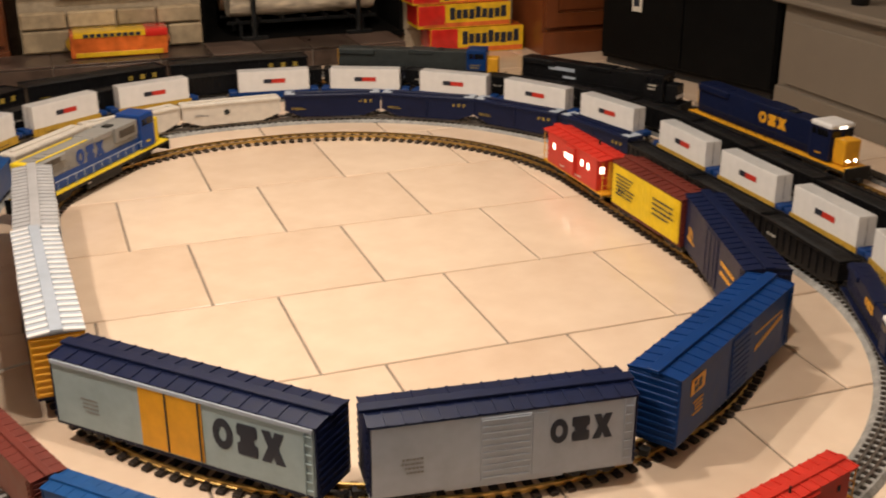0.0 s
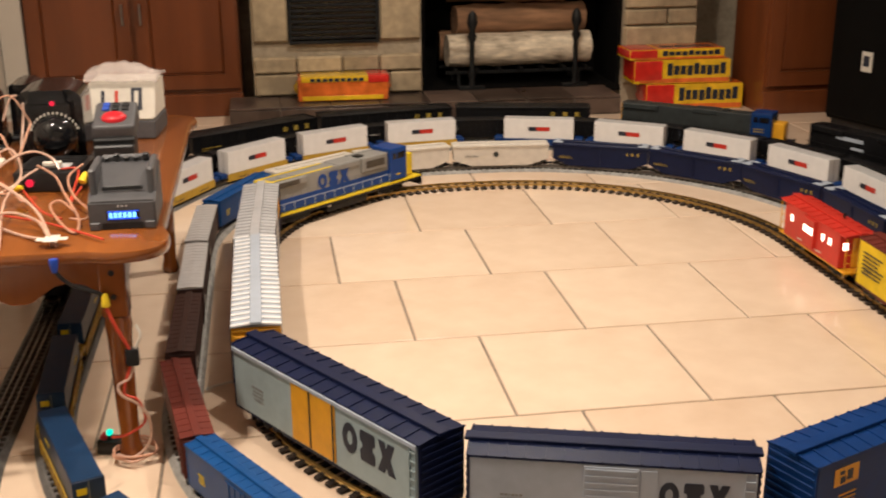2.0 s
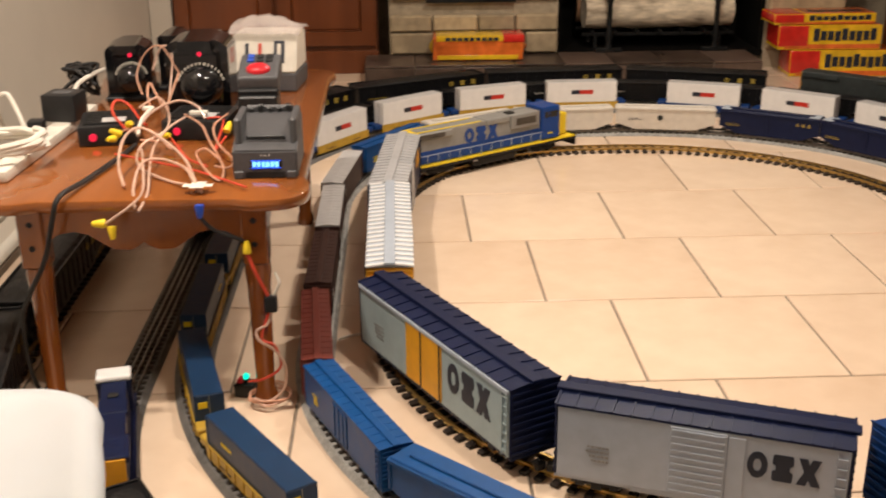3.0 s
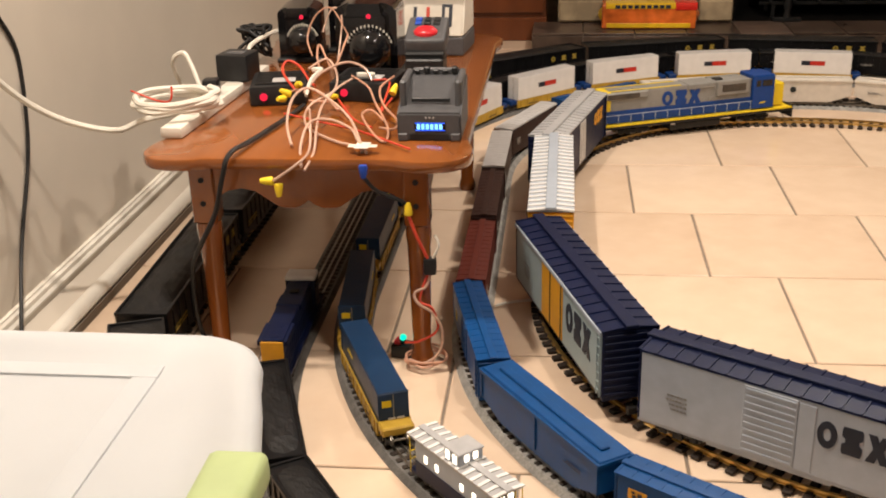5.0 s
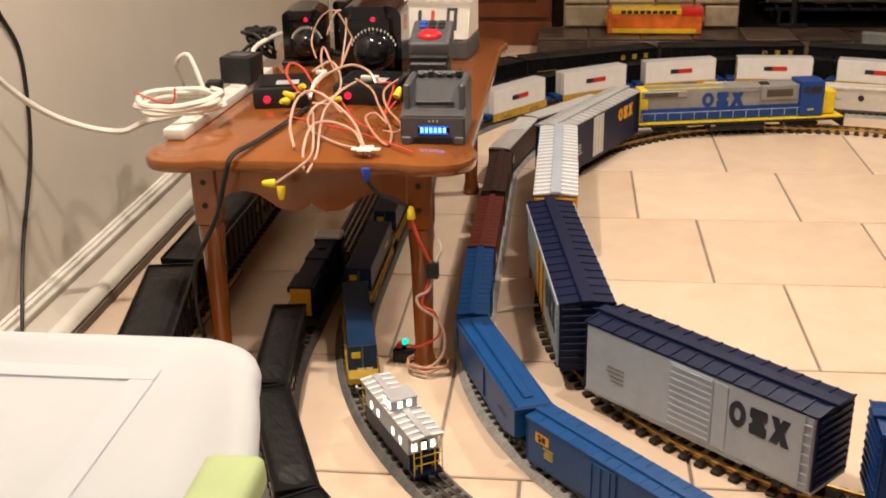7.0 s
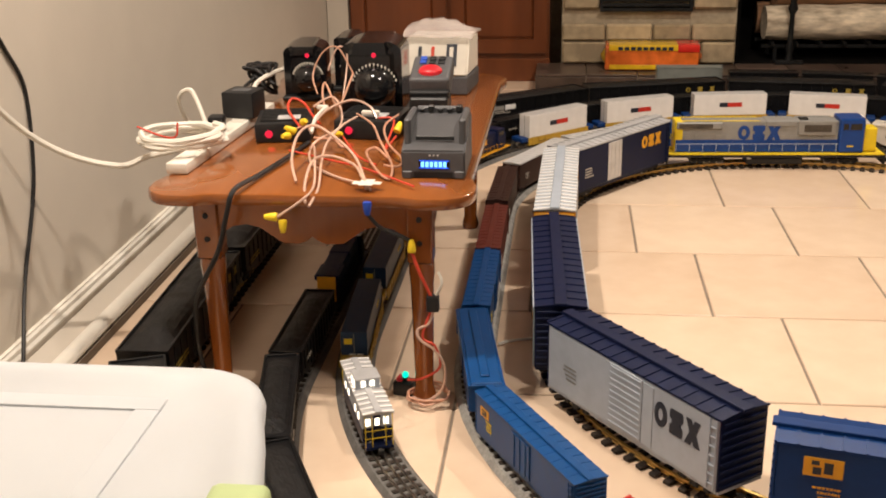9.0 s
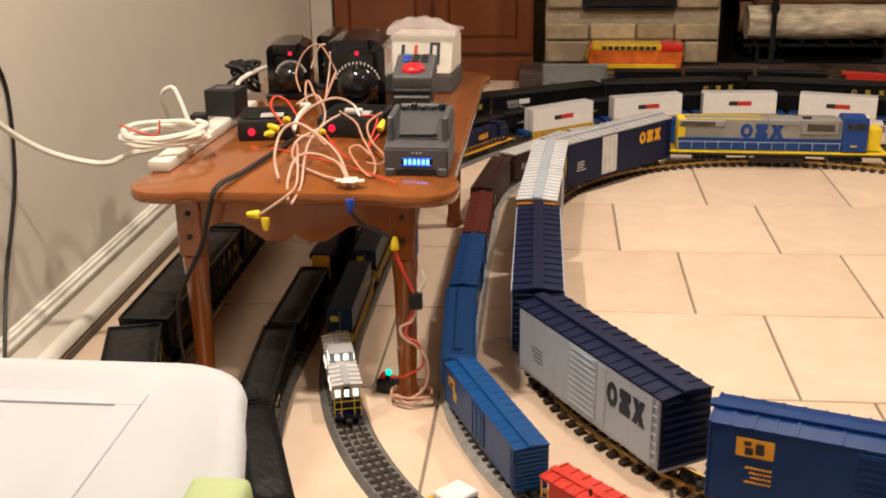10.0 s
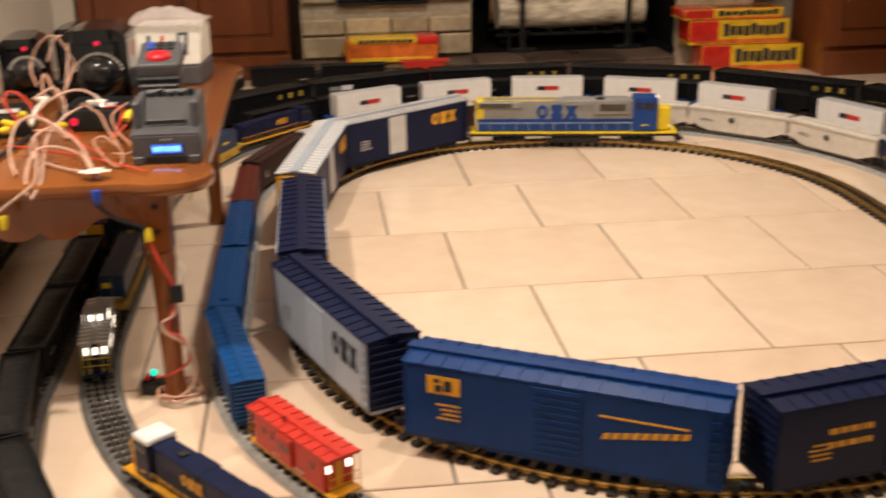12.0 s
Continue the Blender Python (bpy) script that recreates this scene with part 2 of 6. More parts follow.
def thing(name, label, category, m=None, group=""):
    ob = new(name)
    ob.empty_display_size = 0.05
    if m is not None:
        ob.matrix_basis = m
    return tagged(ob, label, category, group)


def solid(name, bm, mat, label, category, kind="", smooth=False):
    """A thing of one mesh."""
    return tagged(new(name, mesh_of(name, bm, mat, smooth)), label, category, "", kind)


def cable(name, points, r, mat, parent=None, label="", category="cable"):
    """A smooth round cable through points, as a mesh."""
    P = [Vector(p) for p in points]
    fine = []
    for i in range(len(P) - 1):
        p0, p1, p2, p3 = P[max(i - 1, 0)], P[i], P[i + 1], P[min(i + 2, len(P) - 1)]
        for k in range(8):
            t = k / 8
            fine.append(0.5 * ((2 * p1) + (p2 - p0) * t + (2 * p0 - 5 * p1 + 4 * p2 - p3) * t * t + (3 * p1 - p0 - 3 * p2 + p3) * t ** 3))
    fine.append(P[-1])
    bm, rings = bmesh.new(), []
    side = Vector((0.31, 0.52, 0.79))
    for i, p in enumerate(fine):
        d = (fine[min(i + 1, len(fine) - 1)] - fine[max(i - 1, 0)]).normalized()
        side = (side - d * side.dot(d)).normalized()
        up = d.cross(side)
        rings.append([bm.verts.new(p + r * (math.cos(a) * side + math.sin(a) * up)) for a in [2 * math.pi * j / 7 for j in range(7)]])
    for a, b in zip(rings, rings[1:]):
        for j in range(7):
            bm.faces.new((a[j], a[(j + 1) % 7], b[(j + 1) % 7], b[j]))
    bm.faces.new(rings[0][::-1]), bm.faces.new(rings[-1])
    me = mesh_of(name, bm, mat, True)
    ob = new(name, me)
    if parent:
        ob.parent = parent
        return tagged(ob, label)
    return tagged(ob, label, category)


# ---------------------------------------------------------------- room
W, D = 0.4572, 0.4563
STAGGER = {0: 0.0, 1: 0.358, 2: 0.722, 3: 0.05, -1: 0.67, -2: 0.33, -3: 0.0, -4: 0.67, -5: 0.33}
XL, XR, YN, YF = -1.40, 2.74, -4.6, 2.06

floor = solid("floor", B(XL - 0.1, XR + 0.8, YN - 0.1, YF + 0.7, -0.08, -0.004), "grout", "beige ceramic tile floor with brown grout lines", "floor", "structure")


def tile_mesh(name, w, d, mat, h=0.009, gap=0.006):
    return mesh_of(name, B(gap / 2, w - gap / 2, -d + gap / 2, -gap / 2, -h, 0.0, 0.0022), mat)


full_tile = tile_mesh("tile", W, D, "tile")
for row in range(-5, 10):
    off = STAGGER.get(row, (0.05 + 0.34 * (row - 3)) % 1.0)
    k = math.floor((XL / W) - off)
    while (k + off + 1) * W < XR + 0.76:
        share("tile", full_tile, floor, pose((k + off) * W, -row * D, 0))
        k += 1

solid("wall_west", B(XL - 0.12, XL - 0.015, YN, YF + 0.6, 0, 2.45), "wall", "plain taupe painted plaster wall", "wall", "structure")
solid("wall_south", B(XL - 0.12, XR + 0.8, YN - 0.12, YN, 0, 2.45), "wall", "plain taupe painted plaster wall", "wall", "structure")
solid("wall_east", B(XR + 0.75, XR + 0.87, YN, YF + 0.6, 0, 2.45), "wall", "plain taupe painted plaster wall", "wall", "structure")
solid("ceiling", B(XL - 0.12, XR + 0.9, YN - 0.12, YF + 0.8, 2.45, 2.55), "ceiling", "plain white ceiling", "ceiling", "structure")

# baseboard along the west wall: top bead, plain board painted like the wall, white shoe rail on a wooden strip
def skirting(outline):
    return prism(bmesh.new(), outline, Matrix.Translation((XL - 0.015, YF - 0.02, 0.001)) @ Matrix.Rotation(radians(90), 4, "X"), YF - YN - 0.03)


base = solid("baseboard", skirting([(0, 0), (0.018, 0), (0.018, 0.064), (0, 0.064)]), "wall", "taupe painted baseboard with white bead and shoe rail", "baseboard", "structure")
part("bead", skirting([(0, 0.0645), (0.022, 0.0645), (0.022, 0.070), (0.016, 0.076), (0.016, 0.086), (0.010, 0.091), (0.010, 0.095), (0, 0.095)]), "trim", base, "white moulded top bead", True)
part("ledge", skirting([(0.0185, 0.022), (0.076, 0.022), (0.076, 0.038), (0.0185, 0.050)]), "wall", base)
part("shoe", skirting([(0.0765, 0.022), (0.105, 0.022), (0.110, 0.030), (0.108, 0.042), (0.100, 0.050), (0.088, 0.053), (0.0765, 0.048)]), "trim", base, "white painted shoe rail", True)
part("floor_strip", skirting([(0.0185, 0.0), (0.112, 0.0), (0.112, 0.021), (0.0185, 0.021)]), "bar_paint", base, "tan wooden strip under the rail")

# fireplace: stone piers, firebox, hearth
YS = 2.0
fire = solid("wall_north", boxes((-0.24, 0.60, YS + 0.03, YS + 0.5, 0.0, 2.45), (1.65, 2.04, YS + 0.03, YS + 0.5, 0.0, 2.45), (0.60, 1.65, YS + 0.03, YS + 0.5, 0.62, 2.45),
                               (-1.5, -0.24, YS + 0.45, YS + 0.55, 0.0, 2.45), (2.04, 3.6, YS + 0.45, YS + 0.55, 0, 2.45)),
             "mortar", "stone fireplace wall with pale buff ashlar blocks", "wall", "structure")
rng = random.Random(4)
for x0, x1, ztop in ((-0.24, 0.60, 1.3), (1.65, 2.04, 1.3)):
    z = 0.095
    while z < ztop:
        h = rng.choice((0.085, 0.11, 0.14, 0.16))
        x = x0
        while x < x1 - 0.02:
            w = min(rng.uniform(0.16, 0.40), x1 - x)
            if x1 - (x + w) < 0.09:
                w = x1 - x
            # the metal grille takes the middle of the left pier
            if not (x0 < 0 and z + h > 0.35 and z < 0.60 and x + w > -0.06 and x < 0.39):
                share("stone", mesh_of("stone", B(x + 0.004, x + w - 0.004, YS - rng.uniform(0.0, 0.014), YS + 0.05, z + 0.004, z + h - 0.004, 0.008), "stone"), fire)
            x += w
        z += h
share("stone", mesh_of("stone", B(-0.235, -0.062, YS - 0.006, YS + 0.05, 0.36, 0.60, 0.01), "stone"), fire)
share("stone", mesh_of("stone", B(0.392, 0.595, YS - 0.004, YS + 0.05, 0.36, 0.60, 0.01), "stone"), fire)
vent = thing("vent_grille", "black metal vent grille set in the stone wall", "vent")
part("frame", boxes((-0.058, 0.385, YS - 0.012, YS + 0.03, 0.35, 0.365), (-0.058, 0.385, YS - 0.012, YS + 0.03, 0.58, 0.595), (-0.058, -0.043, YS - 0.012, YS + 0.03, 0.365, 0.58), (0.37, 0.385, YS - 0.012, YS + 0.03, 0.365, 0.58)), "iron", vent)
for i in range(8):
    part("slat", B(-0.043, 0.37, YS - 0.006, YS + 0.02, 0.372 + i * 0.026, 0.386 + i * 0.026, 0.002), "iron", vent)

solid("firebox", boxes((0.60, 0.62, YS + 0.05, YS + 0.5, 0.09, 0.62), (1.63, 1.65, YS + 0.05, YS + 0.5, 0.09, 0.62), (0.62, 1.63, YS + 0.45, YS + 0.5, 0.09, 0.62), (0.6, 1.65, YS + 0.03, YS + 0.5, 0.06, 0.09)),
      "soot", "sooty black firebox behind the hearth", "firebox", "structure")
hearth = solid("hearth", B(-0.36, 1.56, 1.74, YS + 0.03, 0.0, 0.08), "grout", "low hearth step of dark brown slate tiles", "hearth", "structure")
for i in range(8):
    w = 1.92 / 8
    share("tile", mesh_of("tile", B(-0.36 + i * w + 0.003, -0.36 + (i + 1) * w - 0.003, 1.732, YS + 0.028, 0.082, 0.092, 0.002), "hearth"), hearth)
    share("tile", mesh_of("tile", B(-0.36 + i * w + 0.003, -0.36 + (i + 1) * w - 0.003, 1.728, 1.739, 0.004, 0.080, 0.002), "hearth"), hearth)

# grate and birch logs
grate = thing("fire_grate", "black iron fire grate in the firebox", "grate")
for i in range(7):
    x = 0.78 + i * 0.115
    part("bar", B(x, x + 0.016, YS + 0.08, YS + 0.40, 0.17, 0.186), "iron", grate)
part("crossbar", boxes((0.74, 1.52, YS + 0.12, YS + 0.135, 0.155, 0.17), (0.74, 1.52, YS + 0.32, YS + 0.335, 0.155, 0.17)), "iron", grate)
for x in (0.80, 1.44):
    for y in (0.12, 0.32):
        part("leg", B(x, x + 0.016, YS + y, YS + y + 0.015, 0.09, 0.156), "iron", grate)
for x in (0.84, 1.38):
    bm = boxes((x - 0.05, x + 0.085, YS + 0.0, YS + 0.03, 0.092, 0.112, 0.003))
    lathe(bm, [(0.020, 0.112), (0.014, 0.14), (0.022, 0.17), (0.013, 0.21), (0.012, 0.33), (0.024, 0.36), (0.014, 0.39), (0.028, 0.43), (0.022, 0.47), (0.006, 0.49)], Matrix.Translation((x + 0.018, YS + 0.015, 0)), 14)
    part("andiron", bm, "iron", grate, "turned black iron andiron", True)


def log(x, y, z, r, length, turn, seed, bark="birch"):
    rr = random.Random(seed)
    bm, n = bmesh.new(), 18
    rings = []
    for i in range(13):
        u = i / 12
        rings.append([bm.verts.new(((u - 0.5) * length, (r + rr.uniform(-0.10, 0.06) * r) * math.cos(2 * math.pi * j / n), (r + rr.uniform(-0.10, 0.06) * r) * math.sin(2 * math.pi * j / n))) for j in range(n)])
    for a, b in zip(rings, rings[1:]):
        for j in range(n):
            bm.faces.new((a[j], a[(j + 1) % n], b[(j + 1) % n], b[j]))
    bm.faces.new(rings[0]), bm.faces.new(rings[-1])
    ob = solid("log", bm, bark, "pale birch log with dark knots on the grate" if bark == "birch" else "split brown log with rough bark on the grate", "log", "", True)
    ob.matrix_basis = pose(x, y, z, 0, 0, turn)
    return tagged(ob, group="logs in the fireplace")


log(1.13, YS + 0.17, 0.272, 0.085, 0.76, 2, 1)
log(1.10, YS + 0.345, 0.270, 0.082, 0.72, -2, 2, "bark")
log(1.15, YS + 0.25, 0.418, 0.080, 0.70, 5, 3, "bark")
log(1.08, YS + 0.26, 0.560, 0.055, 0.62, -6, 4, "bark")


# wood cabinets beside the fireplace
def cabinet(x0, x1, y, doors, z1=2.1):
    cb = thing("wall_cabinet", "reddish brown stained wood cabinet with raised panel doors", "cabinet")
    part("body", boxes((x0, x1, y, y + 0.38, 0.0, z1)), "wood", cb)
    part("plinth", B(x0 - 0.004, x1 + 0.004, y - 0.03, y - 0.002, 0.0, 0.115, 0.004), "wood", cb)
    w = (x1 - x0) / doors
    for i in range(doors):
        a, b = x0 + i * w + 0.012, x0 + (i + 1) * w - 0.012
        dr = part("door", boxes((a, b, y - 0.026, y - 0.003, 0.14, 0.21), (a, b, y - 0.026, y - 0.003, 1.1, 1.18), (a, a + 0.065, y - 0.026, y - 0.003, 0.21, 1.1), (b - 0.065, b, y - 0.026, y - 0.003, 0.21, 1.1)), "wood", cb)
        part("panel", B(a + 0.067, b - 0.067, y - 0.019, y - 0.003, 0.212, 1.098, 0.012), "wood", dr)
        hx = b - 0.03 if i % 2 == 0 else a + 0.03
        h = bmesh.new()
        cyl(h, pose(hx, y - 0.05, 0.46), 0.006, 0.10, 10)
        box(h, hx - 0.004, hx + 0.004, y - 0.05, y - 0.026, 0.465, 0.473)
        box(h, hx - 0.004, hx + 0.004, y - 0.05, y - 0.026, 0.545, 0.553)
        part("handle", h, "rail", dr, "brushed metal handle", True)
    return cb


cabinet(-1.30, -0.30, YS + 0.05, 2)
cabinet(2.24, 2.92, 1.60, 1)
solid("trim", boxes((XL - 0.01, -1.305, YS + 0.02, YS + 0.44, 0, 2.44)), "wall", "taupe painted corner column beside the cabinet", "trim", "structure")

# black media cabinet and low bar wall at the east side
tv = thing("media_cabinet", "tall black lacquered cabinet standing on the tile floor", "cabinet", pose(2.44, 1.34, 0, 0, 0, -72.5))
part("body", B(0.0, 1.02, 0.012, 0.50, 0.03, 1.5, 0.006), "black_cabinet", tv)
part("plinth", B(0.02, 1.0, 0.03, 0.48, 0.0, 0.03), "black_plastic", tv)
part("door", B(0.006, 0.506, 0.0, 0.0115, 0.05, 1.48, 0.003), "black_cabinet", tv)
part("door", B(0.514, 1.014, 0.0, 0.0115, 0.05, 1.48, 0.003), "black_cabinet", tv)
note = part("label_card", B(0.20, 0.26, -0.007, -0.001, 0.28, 0.37, 0.001), "offwhite", tv, "small pale printed card")
part("print", B(0.212, 0.246, -0.009, -0.0072, 0.305, 0.352), "ink", note)

bar = thing("bar_counter", "low beige panelled counter wall with a moulded ledge", "counter")
part("body", B(2.76, 3.2, -4.4, 0.34, 0.0, 0.43), "bar_paint", bar)
part("panel", B(2.748, 2.759, -1.5, 0.28, 0.10, 0.36, 0.004), "bar_paint", bar)
part("ledge", B(2.71, 3.25, -4.4, 0.38, 0.432, 0.462, 0.008), "bar_paint", bar, "moulded ledge")
part("baseboard", B(2.742, 2.759, -4.4, 0.34, 0.001, 0.085, 0.004), "bar_paint", bar)


def bottle(x, y, h, r, mat, what):
    bt = thing("bottle", what, "bottle", pose(x, y, 0.4625), "bottles on the counter")
    bm = bmesh.new()
    lathe(bm, [(r * 0.9, 0.0), (r, 0.006), (r, h * 0.58), (r * 0.8, h * 0.66), (r * 0.36, h * 0.78), (r * 0.34, h * 0.96)], Matrix.Identity(4), 18)
    part("glass", bm, mat, bt, "", True)
    bm = bmesh.new()
    lathe(bm, [(r * 0.40, h * 0.961), (r * 0.40, h), (r * 0.30, h * 1.004)], Matrix.Identity(4), 14)
    part("cap", bm, "black_plastic", bt)
    part("label_band", cyl(bmesh.new(), pose(0, 0, h * 0.18), r * 1.015, h * 0.26, 18), "offwhite" if mat == "black_gloss" else "brown", bt, "paper label", True)


for bx, by, bh, br, bmat in ((2.86, 0.02, 0.26, 0.036, "black_gloss"), (2.95, -0.20, 0.29, 0.038, "dark_brown"), (2.84, -0.42, 0.24, 0.040, "black_gloss"), (2.93, -0.66, 0.28, 0.036, "dark_brown")):
    bottle(bx, by, bh, br, bmat, "dark glass bottle standing on the counter ledge")


# ---------------------------------------------------------------- loops of track
class Loop:
    """A closed line of straights and clockwise arcs on the floor."""

    def __init__(self, segs, start):
        self.segs, self.length = [], 0.0
        x, y, a = start
        for kind, size, deg in segs:
            run = size if kind == "line" else size * radians(deg)
            self.segs.append((self.length, run, kind, size, x, y, a))
            x, y, a = self._go(kind, size, x, y, a, run)
            self.length += run

    @staticmethod
    def _go(kind, size, x, y, a, d):
        if kind == "line":
            return x + d * math.cos(a), y + d * math.sin(a), a
        cx, cy = x + size * math.sin(a), y - size * math.cos(a)
        b = a - d / size
        return cx - size * math.sin(b), cy + size * math.cos(b), b

    def at(self, s):
        s %= self.length
        for s0, run, kind, size, x, y, a in self.segs:
            if s <= s0 + run + 1e-9:
                return self._go(kind, size, x, y, a, s - s0)
        return self._go(*self.segs[-1][2:], self.segs[-1][1])

    def car(self, s, wheelbase, z=0.0):
        """The pose of a car whose middle is at s."""
        x0, y0, _ = self.at(s - wheelbase / 2)
        x1, y1, _ = self.at(s + wheelbase / 2)
        return Matrix.Translation(((x0 + x1) / 2, (y0 + y1) / 2, z)) @ Matrix.Rotation(math.atan2(y1 - y0, x1 - x0), 4, "Z")


def stadium(cx, cy, r, h):
    return Loop([("line", 2 * h, 0), ("arc", r, 180), ("line", 2 * h, 0), ("arc", r, 180)], (cx - r, cy - h, radians(90)))


def tight_corner(cx, cy, r, h, r2):
    """A stadium whose back left corner is laid with a smaller radius."""
    d = r - r2
    return Loop([("line", 2 * h + d, 0), ("arc", r2, 90), ("line", d, 0), ("arc", r, 90), ("line", 2 * h, 0), ("arc", r, 180)], (cx - r, cy - h, radians(90)))


LOOP_1 = tight_corner(0.620, -0.715, 0.855, 0.365, 0.765)
LOOP_2 = tight_corner(0.657, -0.752, 1.067, 0.442, 0.914)
LOOP_3 = stadium(0.615, -0.6195, 1.305, 0.4645)
LOOP_4 = stadium(0.641, -0.755, 1.440, 0.585)
LOOP_5 = stadium(0.6125, -0.754, 1.7075, 0.446)


LINE_6 = Loop([("line", 1.862, 0), ("arc", 1.85, 90), ("line", 2.55, 0)], (-1.25, 1.60, 0.0))


def sweep(loop, profile, step=0.025):
    """A closed profile (across, z) carried along a loop or an open line."""
    ends = loop is LINE_6
    n = int(loop.length / step)
    bm, rings = bmesh.new(), []
    for i in range(n):
        x, y, a = loop.at(i * loop.length / n)
        rings.append([bm.verts.new((x - o * math.sin(a), y + o * math.cos(a), z)) for o, z in profile])
    k = len(profile)
    for i in range(n - 1 if ends else n):
        a, b = rings[i], rings[(i + 1) % n]
        for j in range(k):
            bm.faces.new((a[j], a[(j + 1) % k], b[(j + 1) % k], b[j]))
    if ends:
        bm.faces.new(rings[0][::-1]), bm.faces.new(rings[-1])
    return bm


def rail_profile(c, z0, h, w):
    return [(c - w, z0), (c + w, z0), (c + w, z0 + 0.15 * h), (c + w * 0.35, z0 + 0.3 * h), (c + w * 0.35, z0 + 0.7 * h), (c + w * 0.7, z0 + 0.8 * h), (c + w * 0.7, z0 + h),
            (c - w * 0.7, z0 + h), (c - w * 0.7, z0 + 0.8 * h), (c - w * 0.35, z0 + 0.7 * h), (c - w * 0.35, z0 + 0.3 * h), (c - w, z0 + 0.15 * h)]


def garden_track(loop, label):
    tr = thing("garden_railway_track", label, "track")
    for c in (-0.0225, 0.0225):
        part("rail", sweep(loop, rail_profile(c, 0.009, 0.0090, 0.0048), 0.03), "brass", tr, "brass rail", True)
    tie = mesh_of("tie", boxes((-0.0085, 0.0085, -0.044, 0.044, 0.0008, 0.009, 0.0015), (-0.006, 0.006, -0.031, -0.014, 0.009, 0.0115), (-0.006, 0.006, 0.014, 0.031, 0.009, 0.0115)), "tie")
    n = int(loop.length / 0.0335)
    for i in range(n):
        x, y, a = loop.at(i * loop.length / n)
        share("tie", tie, tr, pose(x, y, 0, 0, 0, math.degrees(a)))
    return tr


def roadbed_track(loop, label, bed="roadbed"):
    tr = thing("toy_train_track", label, "track")
    part("roadbed", sweep(loop, [(-0.044, 0.0006), (0.044, 0.0006), (0.034, 0.0105), (-0.034, 0.0105)]), bed, tr, "grey moulded plastic roadbed", True)
    for c in (-0.016, 0.0, 0.016):
        part("rail", sweep(loop, rail_profile(c, 0.0125, 0.0052, 0.0020), 0.03), "rail", tr, "steel rail")
    tie = bmesh.new()
    n = int(loop.length / 0.0245)
    for i in range(n):
        x, y, a = loop.at(i * loop.length / n)
        m = pose(x, y, 0, 0, 0, math.degrees(a))
        vs = [tie.verts.new(m @ Vector(p)) for p in ((-0.0055, -0.029, 0.009), (0.0055, -0.029, 0.009), (0.0055, 0.029, 0.009), (-0.0055, 0.029, 0.009), (-0.0055, -0.029, 0.0128), (0.0055, -0.029, 0.0128), (0.0055, 0.029, 0.0128), (-0.0055, 0.029, 0.0128))]
        for q in ((4, 5, 6, 7), (0, 1, 5, 4), (1, 2, 6, 5), (2, 3, 7, 6), (3, 0, 4, 7)):
            tie.faces.new([vs[j] for j in q])
    tagged(part("tie_strip", tie, "tie", tr, "small dark ties"), kind="stuff")
    return tr


garden_track(LOOP_1, "oval of brass rails on dark brown ties on the tile floor")
roadbed_track(LOOP_2, "oval of three-rail track on grey plastic roadbed")
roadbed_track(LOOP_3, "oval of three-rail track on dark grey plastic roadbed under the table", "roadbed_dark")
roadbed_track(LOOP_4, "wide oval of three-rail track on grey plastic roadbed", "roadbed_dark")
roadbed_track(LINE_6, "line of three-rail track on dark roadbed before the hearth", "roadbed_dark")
garden_track(LOOP_5, "outermost oval of brass rails on dark ties near the walls")


# ---------------------------------------------------------------- rolling stock
# Cars lie along x, which is the way they go; +y is their outer side; z 0 is the floor.
def glyphs(parent, x, z, w, h, mat, y, name="emblem_bar", spaced=False):
    """Three bold block shapes in place of a railway's initials, on both sides of a car at +-y."""
    u = w * 0.17 if spaced else w / 3.5
    gap = w * 0.415 if spaced else 1.22 * u
    disc = [(0.5 + 0.5 * math.cos(radians(a)), 0.5 + 0.5 * math.sin(radians(a))) for a in range(0, 360, 20)]
    hole = [(0.5 + 0.20 * math.cos(radians(a)), 0.5 + 0.24 * math.sin(radians(a))) for a in range(0, 360, 20)]
    block = [(0.06, 0), (0.94, 0), (1.0, 0.10), (1.0, 0.36), (0.84, 0.42), (0.84, 0.58), (1.0, 0.64), (1.0, 0.90), (0.94, 1.0), (0.06, 1.0), (0.0, 0.90), (0.0, 0.64), (0.16, 0.58), (0.16, 0.42), (0.0, 0.36), (0.0, 0.10)]
    bow = [(-0.05, 0), (0.40, 0), (0.52, 0.22), (0.66, 0), (1.10, 0), (0.78, 0.5), (1.06, 1.0), (0.64, 1.0), (0.52, 0.78), (0.42, 1.0), (0.0, 1.0), (0.28, 0.5)]
    for side in (1, -1):
        d = -1 if side > 0 else 1     # reads from the front on the outer side
        for i, outline in enumerate((disc, block, bow)):
            bm = bmesh.new()
            place = lambda p, out: bm.verts.new((x + d * (i * gap + p[0] * u - w / 2), side * (y + out), z + p[1] * h))
            if outline is disc:
                rings = [[place(p, o) for p in line] for line, o in ((disc, 0.0001), (disc, 0.0012), (hole, 0.0012), (hole, 0.0001))]
                for a, b in zip(rings, rings[1:]):
                    for k in range(len(a)):
                        bm.faces.new((a[k], a[(k + 1) % len(a)], b[(k + 1) % len(a)], b[k]))
            else:
                low, top = [place(p, 0.0001) for p in outline], [place(p, 0.0012) for p in outline]
                bm.faces.new(top)
                for k in range(len(low)):
                    bm.faces.new((low[k], low[(k + 1) % len(low)], top[(k + 1) % len(low)], top[k]))
            part(name, bm, mat, parent)


